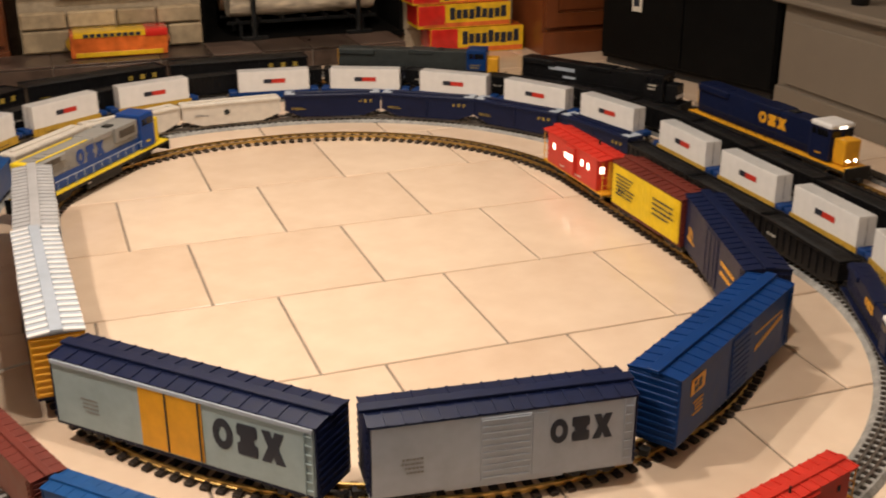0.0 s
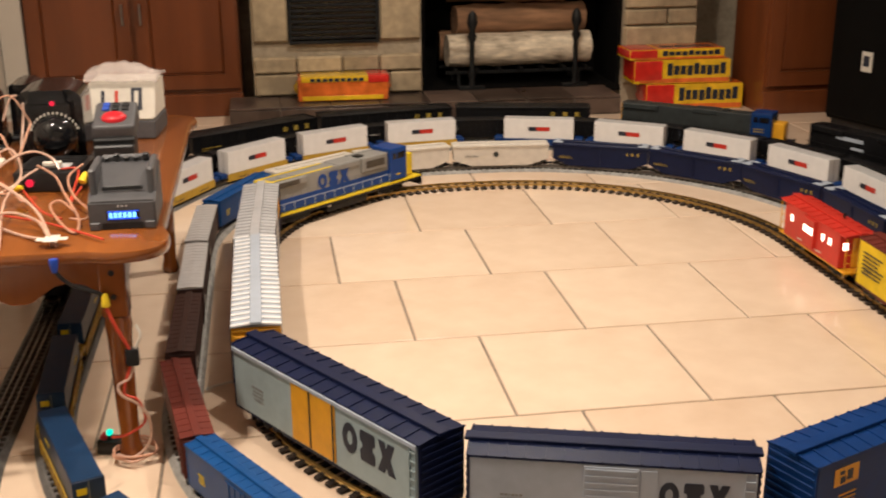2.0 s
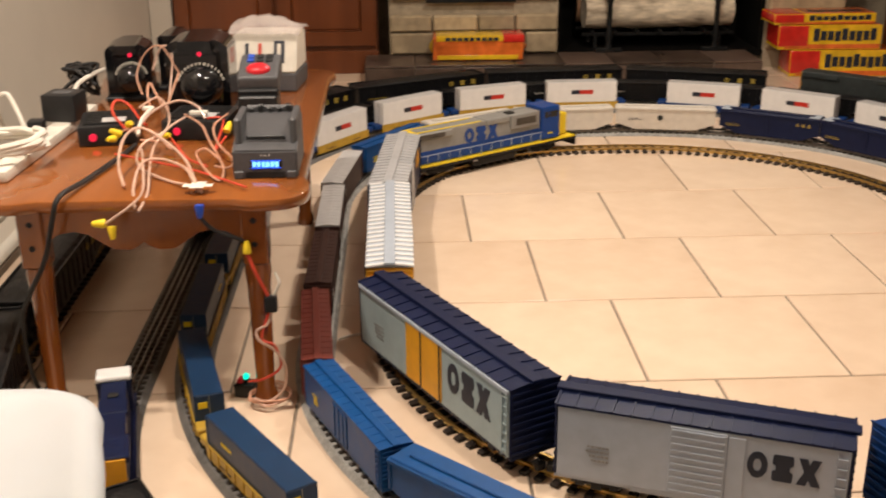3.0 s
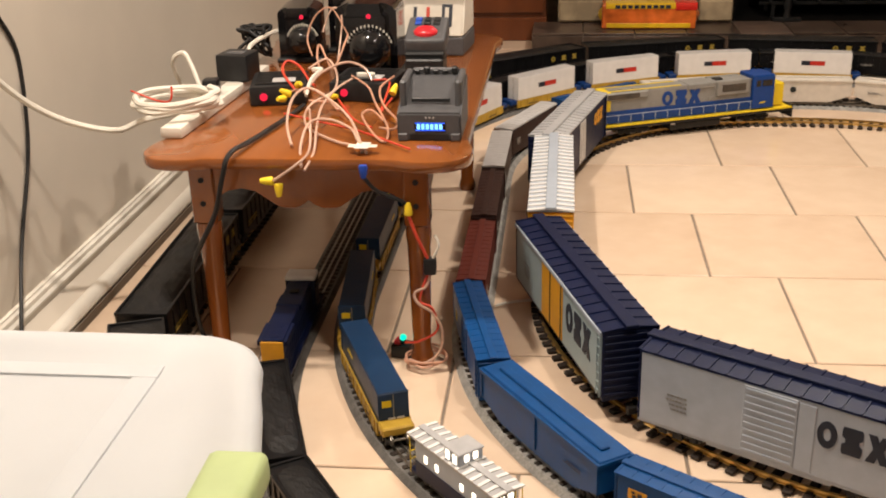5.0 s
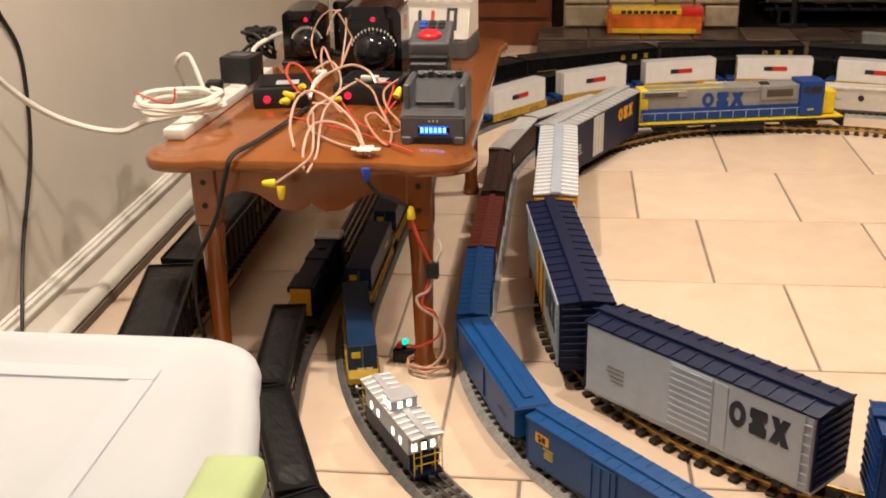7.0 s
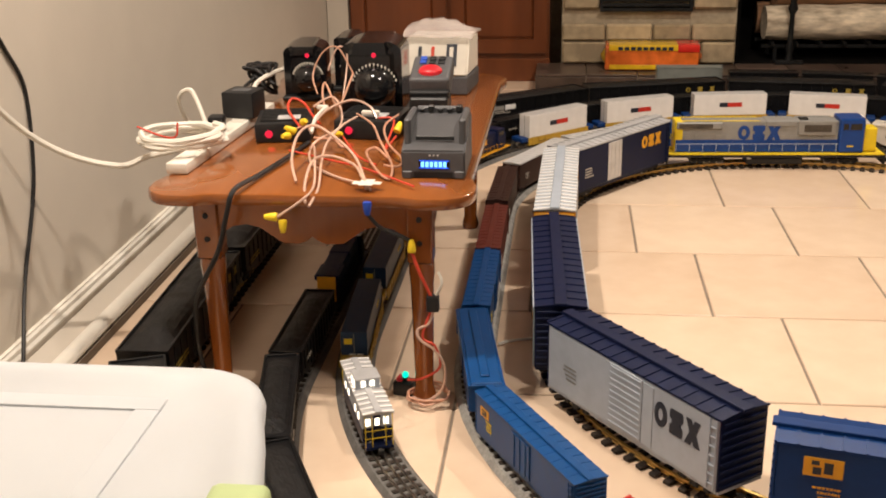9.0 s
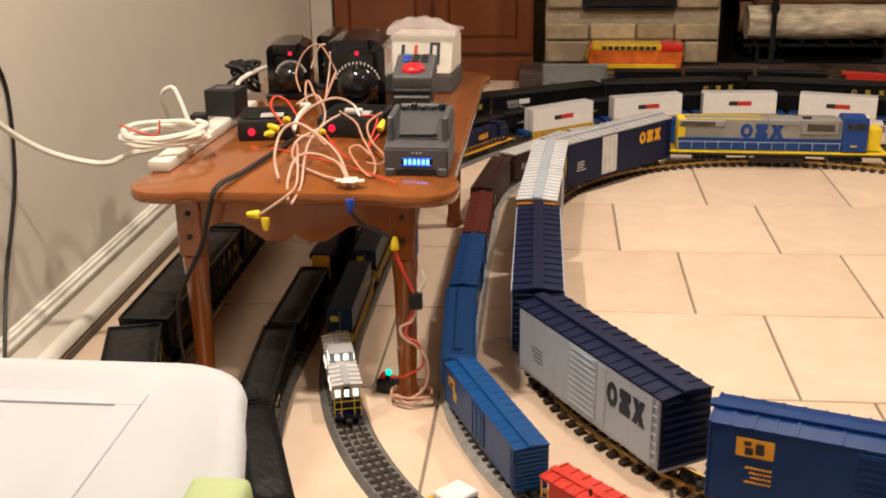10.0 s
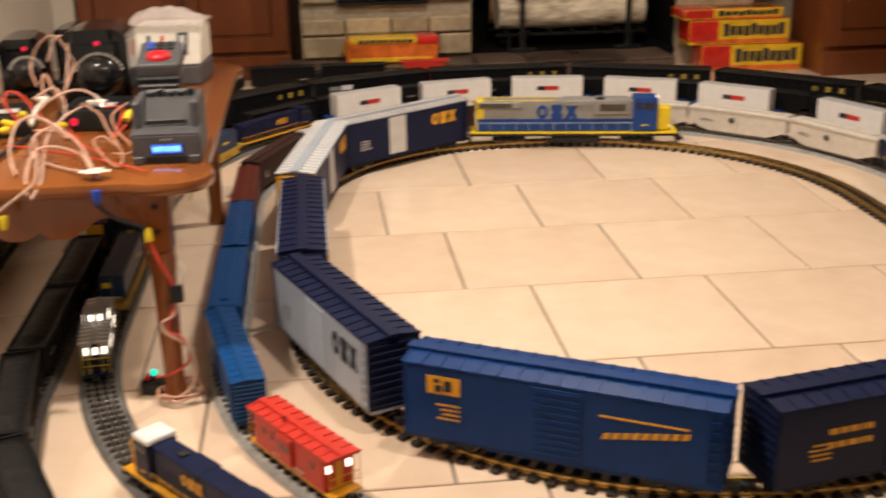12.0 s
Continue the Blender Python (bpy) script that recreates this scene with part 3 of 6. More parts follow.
def marks(parent, x, z, w, h, rows, mat, y, sides=(1, -1)):
    """Small unreadable lines of stencilling, as bars of uneven length."""
    rr = random.Random(int(abs(x) * 1000) + rows)
    for side in sides:
        bm = bmesh.new()
        ys = sorted((side * (y + 0.0002), side * (y + 0.0010)))
        for r in range(rows):
            a, end = x - w / 2, x + w / 2 - w * rr.uniform(0, 0.3)
            while a < end:
                b = min(end, a + w * rr.uniform(0.05, 0.16))
                box(bm, a, b, ys[0], ys[1], z + h * r / rows, z + h * (r + 0.42) / rows)
                a = b + w * 0.035
        tagged(part("stencil", bm, mat, parent), kind="stuff")


WHEELS = {}


def truck(parent, x, g, name="truck", axles=2, gap=None):
    """A bogie with side frames and wheelsets; g is the scale, 1 for the garden railway."""
    gap = gap or 0.062 * g
    span = gap * (axles - 1)
    gauge = 0.0225 if g > 0.8 else 0.016
    zr = 0.0175
    r = 0.0145 * g if g > 0.8 else 0.0095
    key = (g, axles, gap)
    if key not in WHEELS:
        bm = bmesh.new()
        for s in (1, -1):
            y0, y1 = sorted((s * (gauge + 0.008 * g), s * (gauge + 0.013 * g)))
            box(bm, -span / 2 - 0.016 * g, span / 2 + 0.016 * g, y0, y1, zr + r * 0.75, zr + r * 1.55, 0.0012)
            for k in range(axles):
                a = -span / 2 + gap * k
                box(bm, a - 0.008 * g, a + 0.008 * g, y0, y1 + 0.002, zr + r * 0.45, zr + r * 1.5, 0.0012)
            for k in range(axles - 1):
                a = -span / 2 + gap * (k + 0.5)
                box(bm, a - 0.010 * g, a + 0.010 * g, y0, y1 + 0.003, zr + r * 0.25, zr + r * 1.3, 0.0012)
        box(bm, -0.012 * g, 0.012 * g, -gauge - 0.008 * g, gauge + 0.008 * g, zr + r * 0.9, zr + r * 1.8)
        wb = bmesh.new()
        rot = Matrix.Rotation(radians(90), 4, "X")
        for s in (1, -1):
            cyl(wb, Matrix.Translation((0, s * gauge + 0.003 * g, 0)) @ rot, r, 0.006 * g, 14)
            cyl(wb, Matrix.Translation((0, s * (gauge - 0.0035 * g) + 0.001 * g, 0)) @ rot, r * 1.15, 0.002 * g, 14)
        cyl(wb, Matrix.Translation((0, gauge, 0)) @ rot, r * 0.25, 2 * gauge, 8)
        WHEELS[key] = (mesh_of("truck", bm, "underframe"), mesh_of("wheelset", wb, "wheel_steel", True))
    tm, wm = WHEELS[key]
    t = share(name, tm, parent, pose(x, 0, 0))
    for k in range(axles):
        share("wheelset", wm, t, pose(-span / 2 + gap * k, 0, zr + r))
    return t


def couplers(car, half, z, g):
    for s in (1, -1):
        bm = boxes((min(s * half, s * (half + 0.020 * g)), max(s * half, s * (half + 0.020 * g)), -0.005 * g, 0.005 * g, z, z + 0.008 * g))
        box(bm, *sorted((s * (half + 0.013 * g), s * (half + 0.024 * g))), -0.009 * g, 0.009 * g, z - 0.003 * g, z + 0.012 * g, 0.001)
        part("coupler", bm, "underframe", car)


def roof_ribbed(car, half, hw, z, rise, n, mat, walk_mat=None, over=0.0012, proud=0.0022, seam=None, seam_w=0.0022):
    """A peaked metal roof with raised seams, and a running board on its ridge."""
    bm = bmesh.new()
    prof = [(-hw - over, z), (hw + over, z), (hw + over, z + 0.004), (0, z + rise), (-hw - over, z + 0.004)]
    prism(bm, prof, Matrix.Translation((-half, 0, 0)) @ Matrix(((0, 0, 1, 0), (1, 0, 0, 0), (0, 1, 0, 0), (0, 0, 0, 1))), 2 * half)
    roof = part("roof", bm, mat, car)
    bm = bmesh.new()
    for i in range(n + 1):
        x = -half + 2 * half * i / n
        a, b = x - seam_w, x + seam_w
        prism(bm, [(-hw - over - 0.0005, z + 0.0035), (0, z + rise - 0.0005), (hw + over + 0.0005, z + 0.0035), (hw + over + 0.0005, z + 0.0035 + proud), (0, z + rise + proud), (-hw - over - 0.0005, z + 0.0035 + proud)],
              Matrix.Translation((a, 0, 0)) @ Matrix(((0, 0, 1, 0), (1, 0, 0, 0), (0, 1, 0, 0), (0, 0, 0, 1))), b - a)
    tagged(part("roof_seam", bm, seam or mat, roof), kind="stuff")
    if walk_mat:
        part("running_board", B(-half - 0.009 * hw / 0.055, half + 0.009 * hw / 0.055, -hw * 0.24, hw * 0.24, z + rise * 0.9, z + rise + 0.006 * hw / 0.055, 0.001), walk_mat, car)
    return roof


def box_car(name, label, g, L, wid, h, body, roof, end, door=None, door_mat=None, sill=None, n_roof=14, glyph=None, board=True, plate=None, ribs=0, group="", stencil="ink", door_x=0.0, door_w=0.16, z0=None):
    car = thing(name, label, "train car", None, group)
    hl, hw = L / 2, wid / 2
    z0 = z0 if z0 is not None else (0.052 if g > 0.8 else 0.032)
    z1 = h - 0.012 * g
    part("body", B(-hl + 0.004, hl - 0.004, -hw, hw, z0, z1, 0.0015), body, car)
    for s in (1, -1):
        xs = sorted((s * (hl - 0.0035), s * hl))
        bm = boxes((*xs, -hw - 0.0005, hw + 0.0005, z0, z1, 0.001))
        wall = part("end_wall", bm, end, car, "ribbed end wall")
        rib = mesh_of("end_rib", B(*sorted((0.0, s * 0.003)), -hw * 0.92, hw * 0.92, -0.0028 * g, 0.0028 * g, 0.0008), end)
        for k in range(9):
            share("end_rib", rib, wall, pose(s * hl, 0, z0 + (z1 - z0) * (k + 0.5) / 9))
    roof_ribbed(car, hl, hw, z1, 0.010 * g, n_roof, roof, roof if board else None, 0.0012, (0.0038 if roof == "grey_paint" else 0.0024) if g > 0.8 else 0.0010, "white_paint" if roof == "grey_paint" else None, 0.0062 if roof == "grey_paint" and g > 0.8 else 0.0022)
    part("sill", boxes((-hl, hl, -hw * 0.96, hw * 0.96, z0 - 0.006, z0 + 0.0), (-hl * 0.45, hl * 0.45, -hw * 0.9, hw * 0.9, z0 - 0.012 * g, z0 - 0.006)), sill or end, car)
    if ribs:
        for s in (1, -1):
            bm = bmesh.new()
            for k in range(ribs):
                x = -hl + L * (k + 0.5) / ribs
                box(bm, x - 0.002, x + 0.002, *sorted((s * hw, s * (hw + 0.002))), z0 + 0.004, z1 - 0.002)
            part("side_rib", bm, body, car)
    if door_mat:
        for s in (1, -1):
            ys = sorted((s * hw, s * (hw + 0.0025)))
            dx = door_x * (1 if s > 0 else -1)
            dr = part("door", B(dx - door_w / 2, dx + door_w / 2, ys[0], ys[1], z0 + 0.004, z1 - 0.004, 0.0008), door_mat, car, "sliding door panel")
            bm = bmesh.new()
            yo = sorted((s * (hw + 0.0025), s * (hw + 0.0042)))
            if door == "slats":
                for k in range(10):
                    zz = z0 + 0.010 + (z1 - z0 - 0.020) * k / 9
                    box(bm, dx - door_w / 2 + 0.004, dx + door_w / 2 - 0.004, yo[0], yo[1], zz - 0.0016, zz + 0.0016)
                part("door_rib", bm, door_mat, dr)
            else:
                bm.free()
                for a in ((-0.46, 0.06) if door == "bars" else (-0.30, 0.0, 0.30)):
                    part("door_bar", B(dx + a * door_w - 0.0016, dx + a * door_w + 0.0016, yo[0], yo[1], z0 + 0.006, z1 - 0.006), "ink" if door == "bars" else door_mat, dr)
    for s in (1, -1):
        bm = bmesh.new()
        ys = sorted((s * (hw + 0.001), s * (hw + 0.0035)))
        xe = -s * (hl - 0.016 * g)
        for k in range(7):
            zz = z0 + (z1 - z0) * (k + 0.6) / 7.5
            box(bm, xe - 0.008 * g, xe + 0.008 * g, ys[0], ys[1], zz, zz + 0.0014)
        box(bm, xe - 0.009 * g, xe - 0.0075 * g, ys[0], ys[1], z0, z1)
        box(bm, xe + 0.0075 * g, xe + 0.009 * g, ys[0], ys[1], z0, z1)
        part("ladder", bm, body, car)
    if glyph:
        glyphs(car, *glyph, hw)
    if plate:
        px, pz, pw, ph, pm = plate
        for s in (1, -1):
            x = px * s
            pl = part("emblem", B(x - pw / 2, x + pw / 2, *sorted((s * (hw + 0.0003), s * (hw + 0.0014))), pz, pz + ph), pm, car, "yellow emblem plate")
            bb = bmesh.new()
            for a, b, c, d in ((-0.25, -0.02, 0.2, 0.8), (0.04, 0.26, 0.12, 0.5), (0.1, 0.3, 0.62, 0.85)):
                box(bb, x + a * pw, x + b * pw, *sorted((s * (hw + 0.0014), s * (hw + 0.0020))), pz + c * ph, pz + d * ph)
            part("emblem_mark", bb, "ink", pl)
    marks(car, hl * 0.70, z0 + (z1 - z0) * 0.28, 0.045 * g, 0.036 * g, 4, stencil, hw, (1,))
    marks(car, -hl * 0.70, z0 + (z1 - z0) * 0.28, 0.045 * g, 0.036 * g, 4, stencil, hw, (-1,))
    truck(car, hl * 0.70, g), truck(car, -hl * 0.70, g)
    couplers(car, hl, 0.026 * g if g > 0.8 else 0.022, g)
    return car


def hopper(name, label, g, L, wid, h, body, load=None, glyph=None, ribs=12, covered=None, group="", top_mat=None, z0=None):
    """An open coal hopper with a heaped load, or a covered grain hopper."""
    car = thing(name, label, "train car", None, group)
    hl, hw = L / 2, wid / 2
    z0 = z0 or (0.036 if g > 0.8 else 0.028)
    zs = z0 + (h - z0) * 0.30
    bm = bmesh.new()
    prism(bm, [(-hl * 0.62, z0), (hl * 0.62, z0), (hl, zs), (hl, h - 0.004), (-hl, h - 0.004), (-hl, zs)], Matrix.Translation((0, hw, 0)) @ Matrix.Rotation(radians(90), 4, "X"), 2 * hw)
    part("body", bm, body, car)
    bm = bmesh.new()
    for s in (1, -1):
        for k in range(ribs + 1):
            x = -hl + 0.003 + (L - 0.006) * k / ribs
            box(bm, x - 0.0022, x + 0.0022, *sorted((s * hw, s * (hw + 0.003))), zs if abs(x) > hl * 0.6 else z0 + 0.01, h - 0.006)
        box(bm, -hl - 0.001, hl + 0.001, *sorted((s * (hw - 0.001), s * (hw + 0.004))), h - 0.008, h, 0.0008)
        box(bm, *sorted((s * (hl - 0.002), s * (hl + 0.003))), -hw - 0.003, hw + 0.003, h - 0.008, h, 0.0008)
    part("side_rib", bm, body, car, "ribs and top chord")
    part("sill", B(-hl, hl, -hw * 0.35, hw * 0.35, z0 - 0.004, z0 + 0.008), "underframe", car)
    if load:
        rr = random.Random(7)
        bm = bmesh.new()
        nx, ny = 30, 8
        grid = [[bm.verts.new((-hl + 0.004 + (L - 0.008) * i / nx, -hw + 0.003 + (wid - 0.006) * j / ny,
                               h - 0.006 + 0.012 * g * math.sin(math.pi * j / ny) ** 0.6 * min(1, 6 * min(i, nx - i) / nx) + rr.uniform(0, 0.0018) * g)) for j in range(ny + 1)] for i in range(nx + 1)]
        for i in range(nx):
            for j in range(ny):
                bm.faces.new((grid[i][j], grid[i + 1][j], grid[i + 1][j + 1], grid[i][j + 1]))
        part("coal_load", bm, load, car, "heaped black coal load")
    if covered:
        part("roof", B(-hl, hl, -hw * 0.96, hw * 0.96, h - 0.004, h + 0.003, 0.002), covered, car)
        part("hatch", B(-hl * 0.86, hl * 0.86, -hw * 0.28, hw * 0.28, h + 0.003, h + 0.008, 0.002), covered, car)
    if glyph:
        glyphs(car, *glyph, hw + 0.002, "emblem_bar", True)
        marks(car, -hl * 0.7, z0 + (h - z0) * 0.35, L * 0.16, 0.018 * g, 2, glyph[-1], hw + 0.002)
    else:
        marks(car, -hl * 0.6, z0 + (h - z0) * 0.45, L * 0.14, 0.014 * g, 2, "cream" if not covered else "ink", hw + 0.002)
    truck(car, hl * 0.72, g), truck(car, -hl * 0.72, g)
    couplers(car, hl, 0.024, g)
    return car


def locomotive(name, label, g, L, wid, h, hood, cab, stripe, roof_mat=None, glyph=None, frame_mat="underframe", group="", nose=None, cab_top=None, lights=True, skirt=None, band=None, rail_mat=None, hood_end=None):
    """A road diesel, long hood behind the cab, with walkways and handrails."""
    car = thing(name, label, "locomotive", None, group)
    hl, hw = L / 2, wid / 2
    zf = 0.062 * g if g > 0.8 else 0.040
    zs = zf + 0.004 * g
    x_cab0, x_cab1 = hl * 0.57, hl * 0.80
    part("frame", boxes((-hl, hl, -hw, hw, zf - 0.014 * g, zf - 0.001, 0.001)), skirt or frame_mat, car)
    part("walkway_stripe", boxes((-hl + 0.001, hl - 0.001, -hw - 0.001, hw + 0.001, zf - 0.004 * g, zf + 0.001 * g)), stripe, car, "bright stripe along the walkway")
    if band:
        part("hood_band", B(-hl * 0.925, x_cab0 - 0.001, -hw * 0.68 - 0.002, hw * 0.68 + 0.002, zs, zs + (h - 0.012 * g - zs) * 0.40), band, car, "painted band along the lower hood")
    part("fuel_tank", B(-hl * 0.26, hl * 0.26, -hw * 0.8, hw * 0.8, 0.020, zf - 0.016 * g, 0.004), "underframe", car)
    hh = h - 0.012 * g
    hood_w = hw * 0.68
    x_cab0, x_cab1 = hl * 0.57, hl * 0.80
    body = part("long_hood", B(-hl * 0.93, x_cab0, -hood_w, hood_w, zs, hh, 0.004 * g, 2), hood, car)
    for s in (1, -1):
        bm = bmesh.new()
        for k in range(14):
            x = -hl * 0.85 + (x_cab0 + hl * 0.8) * k / 14
            box(bm, x, x + 0.018 * g, *sorted((s * hood_w, s * (hood_w + 0.0014))), zs + 0.006 * g, zs + (hh - zs) * 0.55, 0.0006)
        tagged(part("hood_door", bm, hood, body), kind="stuff")
    part("radiator", B(-hl * 0.92, -hl * 0.50, -hw * 0.86, hw * 0.86, hh - 0.026 * g, hh - 0.002, 0.003 * g), roof_mat or hood, car, "flared radiator housing")
    part("brake_housing", B(-hl * 0.1, hl * 0.18, -hw * 0.76, hw * 0.76, hh - 0.018 * g, hh + 0.003 * g, 0.003 * g), roof_mat or hood, car)
    for x in (-0.82, -0.70, -0.58):
        fb = bmesh.new()
        cyl(fb, pose(hl * x, 0, hh - 0.002), hood_w * 0.5, 0.004 * g, 18)
        part("roof_fan", fb, roof_mat or hood, car)
    part("exhaust", B(hl * 0.22, hl * 0.30, -hood_w * 0.4, hood_w * 0.4, hh, hh + 0.006 * g, 0.001), "underframe", car)
    cabp = part("cab", B(x_cab0, x_cab1, -hw * 0.94, hw * 0.94, zs, h, 0.006 * g, 2), cab, car)
    if cab_top:
        part("cab_roof", B(x_cab0 - 0.001, x_cab1 + 0.001, -hw * 0.96, hw * 0.96, h - 0.016 * g, h + 0.006 * g, 0.011 * g, 4), cab_top, car, "rounded white cab roof", True)
    for s in (1, -1):
        part("window", boxes((x_cab0 + 0.012 * g, x_cab0 + 0.030 * g, *sorted((s * hw * 0.93, s * (hw * 0.94 + 0.0012))), h - 0.040 * g, h - 0.018 * g), (x_cab0 + 0.036 * g, x_cab1 - 0.012 * g, *sorted((s * hw * 0.93, s * (hw * 0.94 + 0.0012))), h - 0.040 * g, h - 0.018 * g)), "black_gloss", cabp, "dark side windows")
        part("windshield", B(x_cab1 - 0.001, x_cab1 + 0.0015, *sorted((s * hw * 0.16, s * hw * 0.82)), h - 0.038 * g, h - 0.016 * g), "black_gloss", cabp)
    if hood_end:
        part("hood_end", B(-hl * 0.933, -hl * 0.86, -hood_w - 0.0018, hood_w + 0.0018, zs, hh + 0.0012, 0.002), hood_end, car, "yellow painted hood end")
    part("nose", B(x_cab1, hl * 0.93, -hw * 0.62, hw * 0.62, zs, h - 0.038 * g, 0.006 * g, 2), nose or cab, car)
    for s in (1, -1):
        part("pilot", B(*sorted((s * (hl - 0.004), s * (hl + 0.003))), -hw, hw, 0.024, zf + 0.006 * g), "underframe", car)
    part("rear_end", B(-hl * 0.93 - 0.003, -hl * 0.93, -hood_w * 0.96, hood_w * 0.96, zs, hh - 0.004, 0.001), nose or hood, car)
    for s in (1, -1):
        bm = bmesh.new()
        y = s * (hw - 0.002)
        n = 13
        for k in range(n):
            x = -hl * 0.92 + (x_cab0 + hl * 0.90) * k / (n - 1)
            box(bm, x - 0.0009 * g, x + 0.0009 * g, y - 0.0009 * g, y + 0.0009 * g, zf + 0.004 * g, zf + 0.036 * g)
        box(bm, -hl * 0.92, x_cab0 - 0.002, y - 0.0009 * g, y + 0.0009 * g, zf + 0.035 * g, zf + 0.037 * g)
        part("handrail", bm, rail_mat or stripe, car)
    if lights:
        for y in (-0.3, 0.3):
            lb = bmesh.new()
            cyl(lb, Matrix.Translation((hl * 0.93, hw * y, zs + 0.016 * g)) @ Matrix.Rotation(radians(90), 4, "Y"), 0.0042 * g, 0.002 * g, 12)
            part("headlight", lb, "headlight", car, "lit white headlight")
        part("number_board", B(x_cab1 + 0.0, x_cab1 + 0.002, -hw * 0.3, hw * 0.3, h - 0.012 * g, h - 0.003 * g), "lit", cabp)
    if glyph:
        glyphs(car, *glyph, hood_w + 0.0012)
    marks(car, (x_cab0 + x_cab1) / 2, zs + 0.02 * g, 0.03 * g, 0.014 * g, 1, stripe, hw * 0.94)
    truck(car, hl * 0.62, g, "truck", 3, 0.045 * g), truck(car, -hl * 0.62, g, "truck", 3, 0.045 * g)
    couplers(car, hl, 0.024, g)
    return car


def caboose(name, label, g, L, wid, h, body, roof, end, group="", cupola="middle", lit=True, stencil="cream", skirt=None, rails=None):
    car = thing(name, label, "caboose", None, group)
    hl, hw = L / 2, wid / 2
    z0, z1 = (0.052, h - 0.026 * g) if g > 0.8 else (0.032, h - (0.030 if cupola == "middle" else 0.018))
    hb = hl - 0.036 * g
    part("body", B(-hb, hb, -hw, hw, z0, z1, 0.0015), body, car)
    part("floor", B(-hl, hl, -hw * 0.94, hw * 0.94, z0 - 0.006, z0 - 0.001), end, car)
    roof_ribbed(car, hl - 0.004, hw, z1, 0.010 * g, 12 if rails else 10, roof, roof, seam="white_paint" if rails else None, seam_w=0.0036 if rails else 0.0022)
    cz = z1 + 0.006 * g
    cx = 0.0
    glass = "lit" if lit is True else "black_gloss"
    if skirt:
        for s in (1, -1):
            part("lower_side", B(-hb + 0.001, hb - 0.001, *sorted((s * hw, s * (hw + 0.0012))), z0 + 0.001, z0 + (z1 - z0) * 0.42), skirt, car, "dark blue lower side band")
    if cupola == "middle":
        part("cupola", B(cx - 0.034 * g, cx + 0.034 * g, -hw * 0.86, hw * 0.86, cz, h - 0.004, 0.0015), body, car)
        part("cupola_roof", B(cx - 0.038 * g, cx + 0.038 * g, -hw * 0.92, hw * 0.92, h - 0.004, h, 0.0015), roof, car)
    for s in (1, -1):
        if cupola == "bay":
            bay = part("bay", B(-0.034 * g, 0.034 * g, *sorted((s * (hw - 0.001), s * (hw + 0.010 * g))), z0 + (z1 - z0) * 0.12, z1 - 0.002, 0.002 * g), body, car, "projecting bay window")
            for x in (-0.021, 0.0, 0.021):
                part("bay_window", B((x - 0.007) * g, (x + 0.007) * g, *sorted((s * (hw + 0.010 * g - 0.0003), s * (hw + 0.010 * g + 0.0010))), z0 + (z1 - z0) * 0.54, z0 + (z1 - z0) * 0.74), glass, bay)
        for x in ((-0.72, 0.44, 0.68) if cupola == "bay" else (-0.66, -0.33, 0.36, 0.68)):
            part("window", B(x * hb - 0.0068 * g, x * hb + 0.0068 * g, *sorted((s * (hw - 0.0003), s * (hw + 0.0012))), z0 + (z1 - z0) * 0.54, z0 + (z1 - z0) * 0.74), glass, car, "lit window" if lit is True else "dark window")
        if cupola == "middle":
            for x in (-0.016, 0.016):
                part("cupola_window", B(cx + x * g - 0.008 * g, cx + x * g + 0.008 * g, *sorted((s * (hw * 0.86 - 0.0003), s * (hw * 0.86 + 0.0012))), cz + 0.005, h - 0.009 * g), glass, car)
                part("cupola_window", B(*sorted((s * (0.034 * g - 0.0003) + cx, s * (0.034 * g + 0.0012) + cx)), x * g * 0.9 - 0.007 * g, x * g * 0.9 + 0.007 * g, cz + 0.008, h - 0.009 * g), glass, car)
        xe = s * (hl - 0.003)
        bm = bmesh.new()
        for y in (-0.92, -0.45, 0.45, 0.92):
            box(bm, xe - 0.0012 * g, xe + 0.0012 * g, y * hw - 0.0012 * g, y * hw + 0.0012 * g, z0 - 0.012 * g, z1)
        for zz in (0.25, 0.5):
            box(bm, xe - 0.001 * g, xe + 0.001 * g, -hw * 0.92, hw * 0.92, z0 + (z1 - z0) * zz, z0 + (z1 - z0) * zz + 0.002 * g)
        tagged(part("end_railing", bm, rails or end, car), kind="stuff")
        part("end_door", B(*sorted((s * (hb - 0.0003), s * (hb + 0.0015))), -0.011 * g, 0.011 * g, z0 + 0.003, z1 - 0.006), end, car)
        if rails:
            part("end_panel", B(*sorted((s * (hb - 0.0002), s * (hb + 0.0010))), -hw * 0.98, hw * 0.98, z0 + 0.001, z0 + (z1 - z0) * 0.46), skirt or end, car, "dark blue lower end")
            part("door_window", B(*sorted((s * (hb + 0.0013), s * (hb + 0.0026))), -0.0070 * g, 0.0070 * g, z0 + (z1 - z0) * 0.54, z0 + (z1 - z0) * 0.76), "lit", car)
        for y in (-0.62, 0.62):
            part("end_window", B(*sorted((s * (hb - 0.0003), s * (hb + 0.0015))), y * hw - 0.0075 * g, y * hw + 0.0075 * g, z0 + (z1 - z0) * 0.54, z0 + (z1 - z0) * 0.76), "lit" if lit else "black_gloss", car)
    sb = bmesh.new()
    cyl(sb, pose(0.055 * g, hw * 0.4, z1), 0.004 * g, 0.028 * g, 10)
    part("smokestack", sb, "black_plastic", car)
    marks(car, 0, z0 + (z1 - z0) * 0.12, hb * 0.9, 0.010 * g, 1, stencil, hw)
